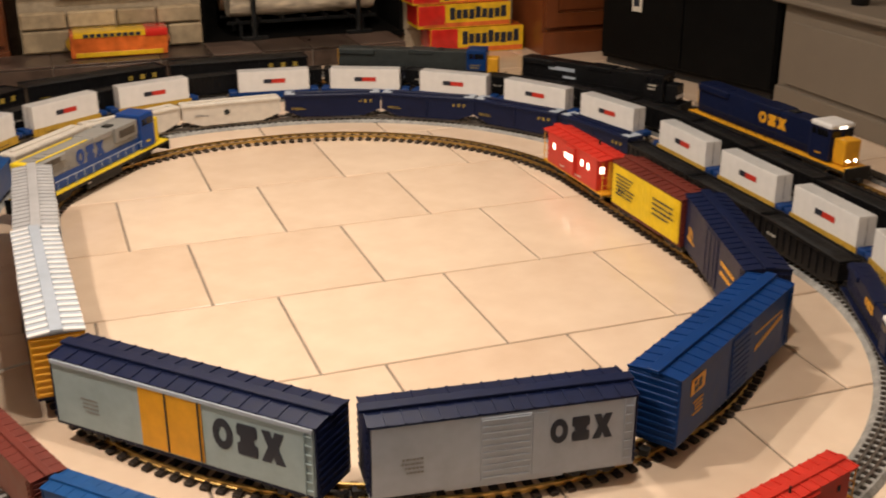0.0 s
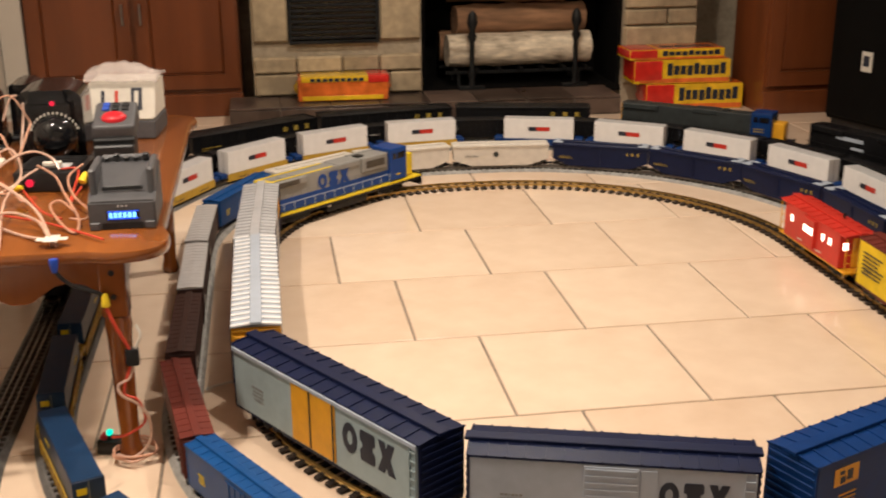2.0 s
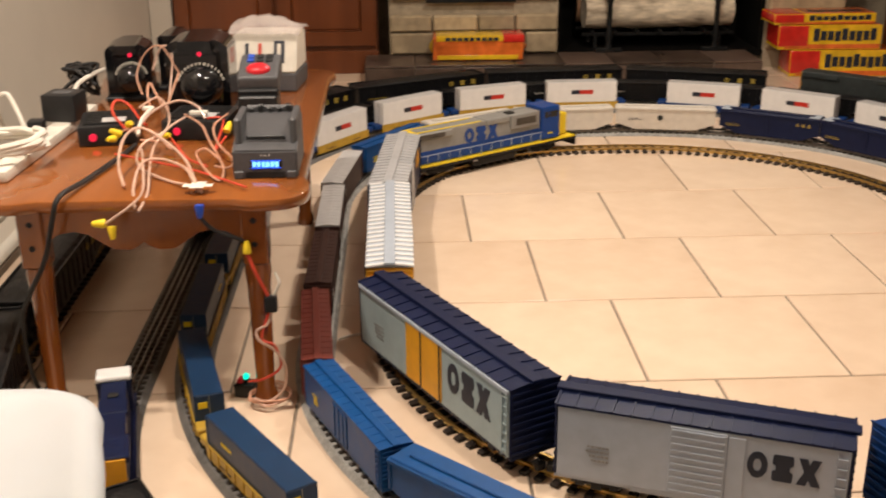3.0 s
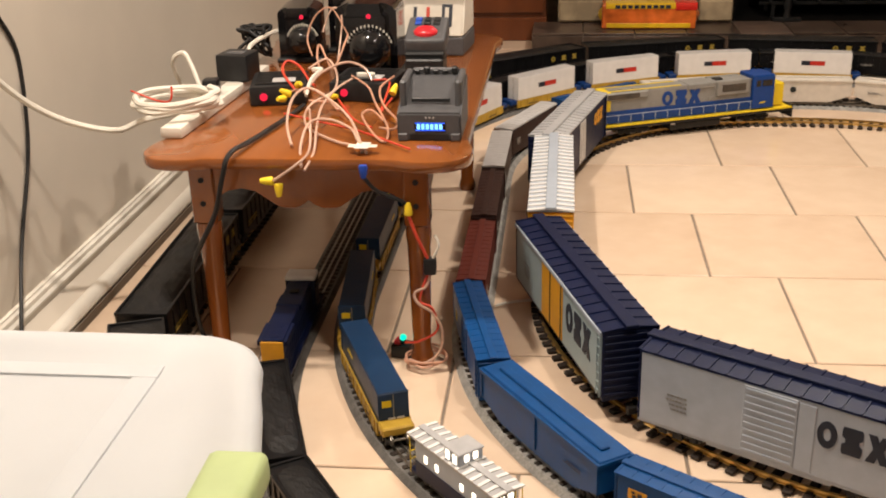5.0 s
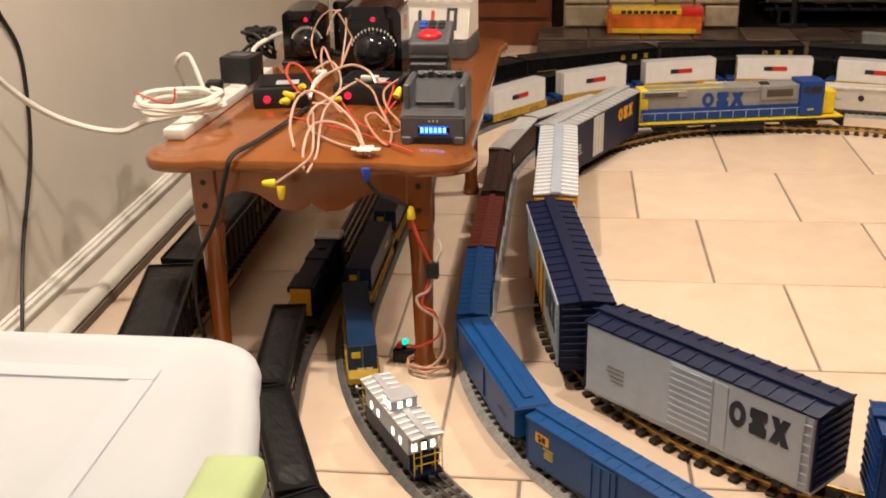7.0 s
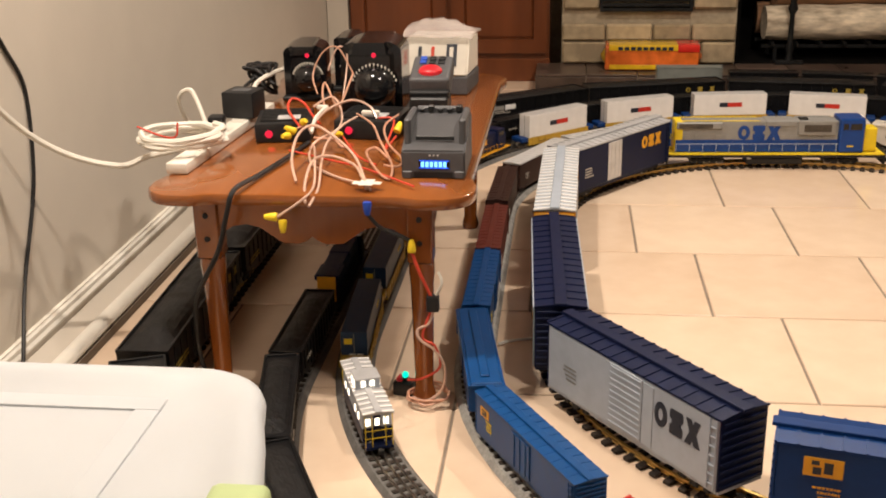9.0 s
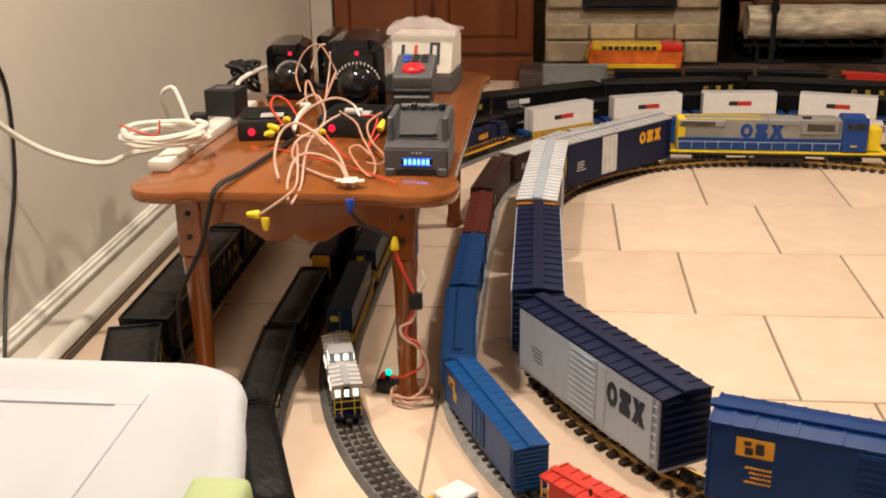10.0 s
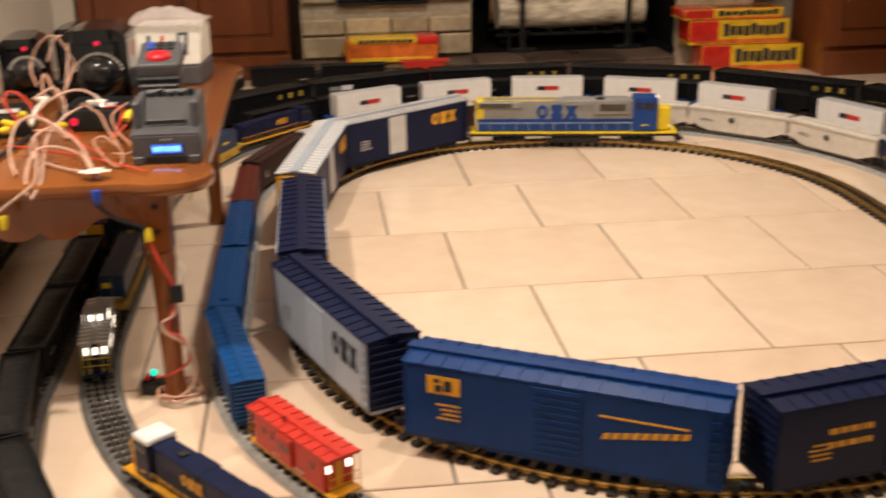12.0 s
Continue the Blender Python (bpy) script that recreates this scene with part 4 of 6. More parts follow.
    truck(car, hl * 0.62, g), truck(car, -hl * 0.62, g)
    couplers(car, hl, 0.024, g)
    return car


def well_car(label, body, end, L=0.375, group=""):
    car = thing("well_car", label, "train car", None, group)
    hl, hw = L / 2, 0.033
    part("well", boxes((-hl * 0.81, hl * 0.81, -hw, -hw + 0.003, 0.020, 0.049), (-hl * 0.81, hl * 0.81, hw - 0.003, hw, 0.020, 0.049), (-hl * 0.81, hl * 0.81, -hw + 0.003, hw - 0.003, 0.020, 0.024)), body, car)
    for s in (1, -1):
        bm = bmesh.new()
        for k in range(9):
            x = hl * (-0.72 + 0.18 * k)
            box(bm, x - 0.002, x + 0.002, *sorted((s * hw, s * (hw + 0.002))), 0.022, 0.047)
        tagged(part("side_rib", bm, body, car), kind="stuff")
    for s in (1, -1):
        part("end_platform", B(*sorted((s * hl * 0.81, s * hl * 0.99)), -hw * 0.95, hw * 0.95, 0.034, 0.052, 0.003), end, car)
        truck(car, s * hl * 0.9, 0.6)
        marks(car, s * hl * 0.4, 0.028, 0.05, 0.008, 1, "ink", hw)
    return car


def container(label, body, top, patch=None, L=0.300, z=0.0245, h=0.094, group="", low=None):
    """A ribbed freight container that sits down in its well car."""
    ct = thing("freight_container", label, "container", None, group)
    hl, hw = L / 2, 0.0285
    part("body", B(-hl, hl, -hw, hw, z, z + h, 0.0012), body, ct)
    part("roof", B(-hl + 0.001, hl - 0.001, -hw + 0.001, hw - 0.001, z + h, z + h + 0.0015), top, ct)
    for s in (1, -1):
        for x in (-hl + 0.003, hl - 0.003):
            part("corner_post", B(x - 0.003, x + 0.003, *sorted((s * (hw - 0.002), s * (hw + 0.001))), z, z + h), body, ct)
        part("door_seam", B(*sorted((s * hl, s * (hl + 0.001))), -0.0008, 0.0008, z + 0.003, z + h - 0.003), "hood_grey", ct)
    if patch:
        for s in (1, -1):
            part("sign_panel", B(-0.010, 0.048, *sorted((s * (hw + 0.0002), s * (hw + 0.0012))), z + h * 0.53, z + h * 0.69), "red", ct, "red panel")
            part("sign_panel", B(-0.044, -0.010, *sorted((s * (hw + 0.0002), s * (hw + 0.0012))), z + h * 0.53, z + h * 0.69), "ink", ct, "black panel")
    else:
        marks(ct, 0.08, z + h * 0.6, 0.05, 0.016, 1, "lemon", hw)
        part("data_panel", boxes((-hl - 0.0012, -hl - 0.0002, -0.02, -0.006, z + h * 0.2, z + h * 0.38), (-hl - 0.0012, -hl - 0.0002, -0.003, 0.011, z + h * 0.2, z + h * 0.38)), "white_paint", ct)
        part("emblem", B(-hl - 0.0012, -hl - 0.0002, 0.004, 0.022, z + h * 0.66, z + h * 0.82), "lemon", ct)
    return ct


# ---------------------------------------------------------------- the trains
RUNS = []          # (thing, loop, place at the start, speed, wheelbase)
V1, V2, V3, V4, V5 = 0.0770, 0.1150, 0.1140, 0.1410, 0.1575


def run(car, loop, s, v, wheelbase):
    RUNS.append((car, loop, s, v, wheelbase))
    car.matrix_basis = loop.car(s, wheelbase)
    return car


# innermost oval: garden railway
GROUP_1 = "cars of the garden railway train on the inner oval"
loco = locomotive("diesel_locomotive", "grey and blue diesel locomotive with yellow stripe on the inner oval", 1.0, 0.765, 0.106, 0.188, "hood_grey", "cab_blue", "lemon",
                  "hood_grey", (-0.060, 0.110, 0.150, 0.052, "cab_blue"), "underframe", GROUP_1, "lemon", None, True, "underframe", "cab_blue", "grey_paint", "lemon")
for sy in (1, -1):
    housing = part("air_intake", B(0.075, 0.205, *sorted((sy * 0.030, sy * 0.047)), 0.128, 0.179, 0.004, 2), "hood_grey", loco, "raised grey intake housing beside the cab")
    part("grille", B(0.095, 0.190, *sorted((sy * 0.0465, sy * 0.0482)), 0.140, 0.166, 0.0006), "grille", housing, "dark mesh grille")
    part("grille", B(-0.345, -0.225, *sorted((sy * 0.0452, sy * 0.0468)), 0.153, 0.170, 0.0006), "grille", loco, "dark radiator grille")
    part("roof_stripe", B(-0.340, -0.060, *sorted((sy * 0.026, sy * 0.034)), 0.1766, 0.1784, 0.0004), "lemon", loco, "yellow stripe along the roof edge")
    part("warning_mark", prism(bmesh.new(), [(-0.010, 0.040), (0.010, 0.040), (0, 0.056)], Matrix.Translation((-0.09, sy * 0.0432, 0)) @ Matrix.Rotation(radians(90), 4, "X"), 0.001 * sy), "white_paint", loco, "small white triangle on the tank")
run(loco, LOOP_1, 1.330, V1, 0.43)
BH, BW = 0.201, 0.110
c = box_car("box_car", "navy boxcar with dull grey seamed roof and pale door", 1.0, 0.555, BW, BH, "navy", "roof_grey", "navy", "plain", "silver", None, 18, (0.160, 0.125, 0.115, 0.042, "yellow"), True, None, 0, GROUP_1, "cream", 0.055, 0.075)
run(c, LOOP_1, 0.628, V1, 0.39)
c = box_car("box_car", "navy boxcar with silver ribbed roof and yellow end wall", 1.0, 0.635, BW, BH, "navy", "grey_paint", "yellow", "plain", "silver", "navy", 20, (0.195, 0.125, 0.115, 0.042, "yellow"), True, None, 0, GROUP_1, "cream", 0.03, 0.075)
run(c, LOOP_1, 0.03, V1, 0.42)
c = box_car("box_car", "grey boxcar with orange-yellow doors and dark blue roof", 1.0, 0.61, BW, BH, "grey_green", "navy", "navy", "bars", "yellow", "navy", 15, (-0.160, 0.098, 0.155, 0.064, "ink"), True, None, 0, GROUP_1, "hood_grey", 0.013, 0.145)
for sy in (1, -1):
    part("eave_trim", B(-0.300, 0.300, *sorted((sy * (BW / 2 + 0.0013), sy * (BW / 2 + 0.0045))), 0.182, 0.191, 0.0008), "grey_paint", c, "pale grey strip along the eave")
run(c, LOOP_1, -0.650, V1, 0.42)
c = box_car("box_car", "light grey boxcar with slatted door and dark blue roof", 1.0, 0.497, BW, BH, "grey_paint", "navy", "navy", "slats", "grey_paint", "grey_paint", 15, (-0.141, 0.113, 0.118, 0.050, "ink"), True, None, 0, GROUP_1, "hood_grey", 0.0, 0.095)
part("door_panel", B(-0.078, -0.049, BW / 2, BW / 2 + 0.0015, 0.055, 0.182, 0.0006), "grey_paint", c)
run(c, LOOP_1, -1.248, V1, 0.35)
c = box_car("box_car", "bright blue boxcar with yellow emblem plate and ribbed roof", 1.0, 0.565, BW, BH, "navy_bright", "navy_bright", "navy_bright", "slats", "navy_bright", None, 16, None, True, (0.205, 0.140, 0.062, 0.034, "yellow"), 0, GROUP_1, "yellow", 0.0, 0.09)
for sy in (1, -1):
    part("slogan", B(*sorted((-sy * 0.075, -sy * 0.225)), *sorted((sy * BW / 2, sy * (BW / 2 + 0.001))), 0.1490, 0.1525), "yellow", c, "thin yellow line of unreadable print")
    bm = bmesh.new()
    for k in range(9):
        x, z = -sy * (0.080 + 0.0165 * k), 0.108 + 0.0028 * k
        lean = [(x, z), (x - sy * 0.0125, z + 0.002), (x - sy * 0.0155, z + 0.014), (x - sy * 0.004, z + 0.012)]
        prism(bm, lean, Matrix.Translation((0, sy * (BW / 2 + 0.001), 0)) @ Matrix.Rotation(radians(90), 4, "X"), 0.0008)
    tagged(part("slogan_script", bm, "yellow", c, "slanted yellow script, unreadable"), kind="stuff")
run(c, LOOP_1, -1.834, V1, 0.38)
c = box_car("box_car", "dark blue boxcar with yellow lettering and ribbed roof", 1.0, 0.542, BW, BH, "navy", "navy", "navy", "plain", "navy", None, 16, None, True, None, 0, GROUP_1, "yellow", 0.0, 0.12)
marks(c, 0.15, 0.110, 0.12, 0.050, 2, "yellow", BW / 2)
marks(c, -0.17, 0.085, 0.10, 0.012, 1, "yellow", BW / 2)
run(c, LOOP_1, -2.427, V1, 0.38)
c = box_car("reefer_car", "yellow wooden reefer car with reddish brown roof and ends", 1.0, 0.392, 0.104, 0.190, "lemon", "brown", "brown", "plain", "lemon", "brown", 12, None, True, None, 26, GROUP_1, "ink", 0.0, 0.06)
marks(c, -0.11, 0.090, 0.11, 0.070, 6, "ink", 0.0545)
marks(c, 0.11, 0.095, 0.12, 0.060, 4, "ink", 0.0545)
run(c, LOOP_1, -2.892, V1, 0.26)
c = caboose("caboose", "bright red caboose with lit windows at the end of the train", 1.0, 0.42, 0.104, 0.180, "red", "red", "yellow", GROUP_1, "bay")
run(c, LOOP_1, -3.367, V1, 0.24)

# second oval
GROUP_2 = "cars of the train on the second oval"
G = 0.62


def o_box(label, body, roof, L=0.375, h=0.118, plate=None, door=None, stencil="lemon", board=True, ribs=0):
    return box_car("box_car", label, G, L, 0.064, h, body, roof, body, "plain" if door else None, door, None, 14, None, board, plate, ribs, GROUP_2, stencil, 0.0, 0.07)


for s, car in (
    (-0.41 - 0.40, o_box("bright blue boxcar with plain smooth sides", "blue", "blue", door="blue")),
    (-1.205, hopper("covered_hopper", "bright blue covered hopper car with yellow lettering", G, 0.385, 0.066, 0.112, "blue", None, None, 2, "blue", GROUP_2)),
    (-1.605, o_box("bright blue boxcar with a yellow emblem plate", "blue", "blue", plate=(0.145, 0.078, 0.034, 0.018, "yellow"), door="blue")),
    (-0.42, o_box("rust red boxcar with ribbed roof", "brown", "brown", stencil="cream")),
    (0.0, o_box("very dark brown boxcar", "dark_brown", "dark_brown", stencil="cream")),
    (0.42, o_box("dark boxcar with silver ribbed roof", "dark_brown", "silver", stencil="cream", board=False)),
    (0.82, o_box("dark boxcar with silver ribbed roof", "dark_brown", "silver", stencil="cream", board=False)),
    (1.245, o_box("bright blue boxcar with a flat roof", "blue", "blue")),
):
    run(car, LOOP_2, s, V2, 0.26)
white_hopper = hopper("covered_hopper", "off-white covered hopper car with round emblem", G, 0.385, 0.064, 0.112, "cream", None, None, 2, "cream", GROUP_2)
em = bmesh.new()
for sy in (1, -1):
    cyl(em, Matrix.Translation((-0.02, sy * 0.0334, 0.075)) @ Matrix.Rotation(radians(-90 * sy), 4, "X"), 0.011, 0.001, 16)
part("round_emblem", em, "green_dark", white_hopper)
run(white_hopper, LOOP_2, 2.475, V2, 0.27)
for s in (2.07, 1.665):
    run(copy_thing(white_hopper, pose(0, 0, 0)), LOOP_2, s, V2, 0.27)
navy_hopper = hopper("hopper_car", "dark navy hopper car with small yellow lettering", G, 0.38, 0.064, 0.116, "navy", None, (0.13, 0.082, 0.05, 0.012, "dull_yellow"), 2, "navy", GROUP_2)
for sx in (1, -1):
    part("end_cap", B(*sorted((sx * 0.150, sx * 0.188)), -0.031, 0.031, 0.1192, 0.1215, 0.0006), "grey_paint", navy_hopper, "pale grey roof end")
run(navy_hopper, LOOP_2, 2.885, V2, 0.27)
for s in (3.28, 3.67, 4.075):
    run(copy_thing(navy_hopper, pose(0, 0, 0)), LOOP_2, s, V2, 0.27)
black_gondola = hopper("hopper_car", "black open hopper car heaped with coal", G, 0.38, 0.064, 0.108, "black_car", "coal", None, 12, None, GROUP_2)
run(black_gondola, LOOP_2, 4.475, V2, 0.27)
for s in (4.865, 5.235):
    run(copy_thing(black_gondola, pose(0, 0, 0)), LOOP_2, s, V2, 0.27)
run(locomotive("diesel_locomotive", "dark blue diesel locomotive with yellow lettering and white cab roof", G, 0.45, 0.066, 0.122, "navy", "navy", "navy", None, (0.0, 0.078, 0.07, 0.022, "yellow"), "underframe", GROUP_2, "navy", "white_paint", True, None, None, "underframe"), LOOP_2, 5.665, V2, 0.28)
run(caboose("caboose", "red caboose with yellow end railings", G, 0.27, 0.064, 0.112, "red", "red", "yellow", GROUP_2, "bay", "end"), LOOP_2, 6.555, V2, 0.17)

# third oval: containers
GROUP_3 = "cars of the container train on the third oval"
yellow_well = well_car("dull yellow well car with blue end platforms", "mustard", "navy_bright", 0.385, GROUP_3)
yellow_flat = well_car("dull yellow well car with yellow end platforms", "mustard", "mustard", 0.395, GROUP_3)
blue_well = well_car("dark blue well car", "navy_bright", "navy_bright", 0.385, GROUP_3)
white_box = container("white freight container with red and black panel", "white_paint", "silver", True, group="white containers", z=0.0245, h=0.110)
blue_box = container("dark blue freight container with yellow marks", "container_blue", "container_blue", None, 0.325, group="blue containers", z=0.0245, h=0.082)
first = {}


def use(proto, loop, s, v, wb):
    """The first call places the thing itself, later calls place copies of it."""
    car = proto if proto.name not in first else copy_thing(proto, pose(0, 0, 0))
    first[proto.name] = True
    return run(car, loop, s, v, wb)


for proto, places in ((yellow_well, (0.985, 1.395, 1.795, 2.195, 2.60, 5.19, 5.58, 5.97, 6.36, 6.75, 7.14)), (blue_well, (3.125, 3.525, 3.925, 4.32, 4.71))):
    for s in places:
        use(proto, LOOP_3, s, V3, 0.33)
        use(white_box, LOOP_3, s, V3, 0.33)
for s in (8.965, 9.365, 9.765, 10.16):
    use(yellow_flat, LOOP_3, s, V3, 0.33)
    use(blue_box, LOOP_3, s, V3, 0.33)
o_loco = locomotive("diesel_locomotive", "dark blue diesel locomotive with yellow stripe", G, 0.42, 0.062, 0.116, "navy", "navy", "yellow", None, (0.02, 0.074, 0.06, 0.020, "yellow"), "underframe", GROUP_3, "navy", None, False)
run(o_loco, LOOP_3, 10.575, V3, 0.26)
run(locomotive("diesel_locomotive", "dark blue diesel locomotive with white cab roof and yellow nose", G, 0.42, 0.062, 0.118, "navy", "navy", "yellow", None, (0.0, 0.076, 0.06, 0.020, "yellow"), "underframe", GROUP_3, "yellow", "white_paint"), LOOP_3, 7.81, V3, 0.26)
run(caboose("caboose", "silver caboose with blue sides and bright lit windows", G, 0.250, 0.058, 0.128, "grey_paint", "roof_grey", "navy", GROUP_3, "middle", True, "yellow", "navy", "lemon"), LOOP_3, 8.55, V3, 0.16)

# fourth oval: coal train
GROUP_4 = "cars of the coal train on the fourth oval"
run(locomotive("diesel_locomotive", "dark navy diesel locomotive with white cab and yellow rear", G, 0.40, 0.072, 0.120, "navy", "navy", "navy", None, None, "underframe", GROUP_4, "yellow", "white_paint", False), LOOP_4, 10.66, V4, 0.25)
coal_car = hopper("hopper_car", "black coal hopper car with ribbed sides and full load", G, 0.352, 0.066, 0.106, "black_car", "coal", None, 12, None, GROUP_4)
for k in range(27):
    use(coal_car, LOOP_4, 10.22 - 0.367 * k, V4, 0.25)

# outermost oval: garden railway
GROUP_5 = "cars of the garden railway train on the outer oval"
big_coal = hopper("hopper_car", "long black coal hopper car with yellow lettering", 1.0, 0.605, 0.106, 0.140, "black_car", "coal", (0.19, 0.100, 0.13, 0.020, "dull_yellow"), 14, None, GROUP_5, None, 0.040)
for k in (-5, -4, -3, -2, -1, 0, 1):
    use(big_coal, LOOP_5, -0.78 + 0.64 * k, V5, 0.42)
use(big_coal, LOOP_5, 0.50, V5, 0.42)
for k in range(4):
    use(big_coal, LOOP_5, 1.70 + 0.64 * k, V5, 0.42)
plain_coal = hopper("hopper_car", "black coal hopper car with a small white emblem", 1.0, 0.54, 0.106, 0.140, "black_car", "coal", None, 14, None, GROUP_5, None, 0.040)
for sy in (1, -1):
    part("emblem", B(-0.150, -0.100, *sorted((sy * 0.0552, sy * 0.0565)), 0.098, 0.118), "white_paint", plain_coal, "small white emblem")
    part("emblem", B(-0.205, -0.155, *sorted((sy * 0.0552, sy * 0.0565)), 0.100, 0.116), "hood_grey", plain_coal)
run(plain_coal, LOOP_5, 1.105, V5, 0.36)
loco = locomotive("diesel_locomotive", "weathered grey and dark blue diesel locomotive with yellow nose", 1.0, 0.78, 0.104, 0.182, "green_dark", "navy_bright", "navy", "green_dark", None, "underframe", GROUP_5, "yellow", None, False, "navy", None, "underframe")
part("step_light", B(-0.030, -0.008, -0.0555, -0.0525, 0.052, 0.060, 0.001), "headlight", loco, "bright white light by the walkway")
marks(loco, 0.262, 0.100, 0.05, 0.022, 2, "dull_yellow", 0.049)
run(loco, LOOP_5, 4.44, V5, 0.48)
loco = locomotive("diesel_locomotive", "black diesel locomotive with white panel and white end markings", 1.0, 0.80, 0.104, 0.178, "black_car", "black_car", "black_car", None, None, "underframe", GROUP_5, "black_car", None, False)
for sy in (1, -1):
    part("white_panel", B(-0.235, -0.105, *sorted((sy * 0.0368, sy * 0.0382)), 0.128, 0.143), "grey_paint", loco, "white painted panel on the hood")
    part("small_panel", B(-0.160, -0.100, *sorted((sy * 0.0368, sy * 0.0382)), 0.098, 0.108), "grey_paint", loco)
    bars = bmesh.new()
    for k in range(9):
        box(bars, -0.33 + 0.072 * k, -0.308 + 0.072 * k, *sorted((sy * 0.0521, sy * 0.0532)), 0.058, 0.0605)
    tagged(part("edge_mark", bars, "white_paint", loco, "white dashes along the walkway edge"), kind="stuff")
marks(loco, 0.272, 0.112, 0.04, 0.030, 2, "cream", 0.0492)
part("nose_stripe", B(0.3722, 0.3735, -0.030, 0.030, 0.085, 0.100), "white_paint", loco, "white stripe across the nose")
run(loco, LOOP_5, 5.30, V5, 0.48)
run(locomotive("diesel_locomotive", "dark blue diesel locomotive with yellow stripe, nose and lit headlights", 1.0, 0.88, 0.108, 0.190, "navy", "navy", "yellow", None, (0.04, 0.112, 0.15, 0.042, "yellow"), "underframe", GROUP_5, "yellow", "white_paint", True, "underframe", None, "underframe"), LOOP_5, 6.205, V5, 0.52)


# short train that runs the other way on the line before the hearth
GROUP_6 = "cars of the short train before the hearth"
V6 = -0.44
run(box_car("box_car", "plain grey boxcar with a flat grey roof", G, 0.29, 0.066, 0.162, "green_grey", "green_grey", "green_grey", None, None, None, 8, None, False, None, 0, GROUP_6, "ink"), LINE_6, 5.55, V6, -0.18)
short_hopper = hopper("hopper_car", "short black hopper car with coal load", G, 0.30, 0.066, 0.138, "black_car", "coal", None, 9, None, GROUP_6)
for s in (5.88, 6.20, 6.52):
    use(short_hopper, LINE_6, s, V6, -0.2)
run(caboose("caboose", "red caboose with dark windows behind the hoppers", G, 0.23, 0.064, 0.156, "red", "red", "brown", GROUP_6, "bay", False), LINE_6, 6.85, V6, -0.17)


# ---------------------------------------------------------------- side table and what lies on it
TX0, TX1, TY0, TY1, TZ = -1.062, -0.388, -1.478, -0.20, 0.47
table = thing("coffee_table", "honey-stained pine coffee table with scalloped apron", "table")


def rounded(x0, x1, y0, y1, r, n=8):
    pts = []
    for cx, cy, a0 in ((x1 - r, y1 - r, 0), (x0 + r, y1 - r, 90), (x0 + r, y0 + r, 180), (x1 - r, y0 + r, 270)):
        pts += [(cx + r * math.cos(radians(a0 + 90 * i / n)), cy + r * math.sin(radians(a0 + 90 * i / n))) for i in range(n + 1)]
    return pts


def top_outline():
    """Rounded lobes at the four corners, with the edges between them drawn in a little."""
    pts = []
    cx, cy = (TX0 + TX1) / 2, (TY0 + TY1) / 2
    for x, y in rounded(TX0, TX1, TY0, TY1, 0.075):
        pts.append((x, y))
    out = []
    for (x0, y0), (x1, y1) in zip(pts, pts[1:] + pts[:1]):
        out.append((x0, y0))
        if math.hypot(x1 - x0, y1 - y0) > 0.2:
            nx, ny = (cx - x0) / abs(cx - x0) if abs(y1 - y0) > 0.2 else 0, (cy - y0) / abs(cy - y0) if abs(x1 - x0) > 0.2 else 0
            run_len = math.hypot(x1 - x0, y1 - y0)
            for k in range(1, 40):
                u = k / 40
                d = min(u, 1 - u) * run_len
                dip = 0.014 * min(1, max(0, (d - 0.03) / 0.05)) ** 1.0
                dip = 0.014 * (3 * (dip / 0.014) ** 2 - 2 * (dip / 0.014) ** 3)
                out.append((x0 + (x1 - x0) * u + nx * dip, y0 + (y1 - y0) * u + ny * dip))
    return out


def slab(outline, z0, z1, r):
    """A board of this outline with rounded upper and lower edges."""
    bm, n, rings = bmesh.new(), len(outline), []
    for inset, z in ((r, z0), (r * 0.3, z0 + r * 0.3), (0, z0 + r), (0, z1 - r), (r * 0.3, z1 - r * 0.3), (r, z1)):
        ring = []
        for k in range(n):
            a, p, b = Vector(outline[k - 1]), Vector(outline[k]), Vector(outline[(k + 1) % n])
            d = (b - a).normalized()
            ring.append(bm.verts.new((p.x - d.y * inset, p.y + d.x * inset, z)))
        rings.append(ring)
    for lo, hi in zip(rings, rings[1:]):
        for k in range(n):
            bm.faces.new((lo[k], lo[(k + 1) % n], hi[(k + 1) % n], hi[k]))
    bm.faces.new(rings[0][::-1]), bm.faces.new(rings[-1])
    return bm


part("tabletop", slab(top_outline(), TZ - 0.026, TZ, 0.007), "pine", table, "", True)


def apron(x0, y0, x1, y1, t=0.02, h=0.115):
    """A board with a scalloped lower edge between two points."""
    n, L = 48, math.hypot(x1 - x0, y1 - y0)
    low = []
    for i in range(n + 1):
        u = i / n
        e = abs(u - 0.5) * 2
        d = float(np.interp(e, (0, 0.05, 0.12, 0.28, 0.38, 0.50, 0.62, 0.76, 0.88, 1.0), (0.070, 0.079, 0.086, 0.085, 0.070, 0.052, 0.046, 0.051, 0.070, 0.098)))
        low.append((u * L, -d))
    m = Matrix.Translation((x0, y0, TZ - 0.027)) @ Matrix.Rotation(math.atan2(y1 - y0, x1 - x0), 4, "Z") @ Matrix.Rotation(radians(90), 4, "X")
    return prism(bmesh.new(), [(L, 0), (0, 0)] + low, m, t)


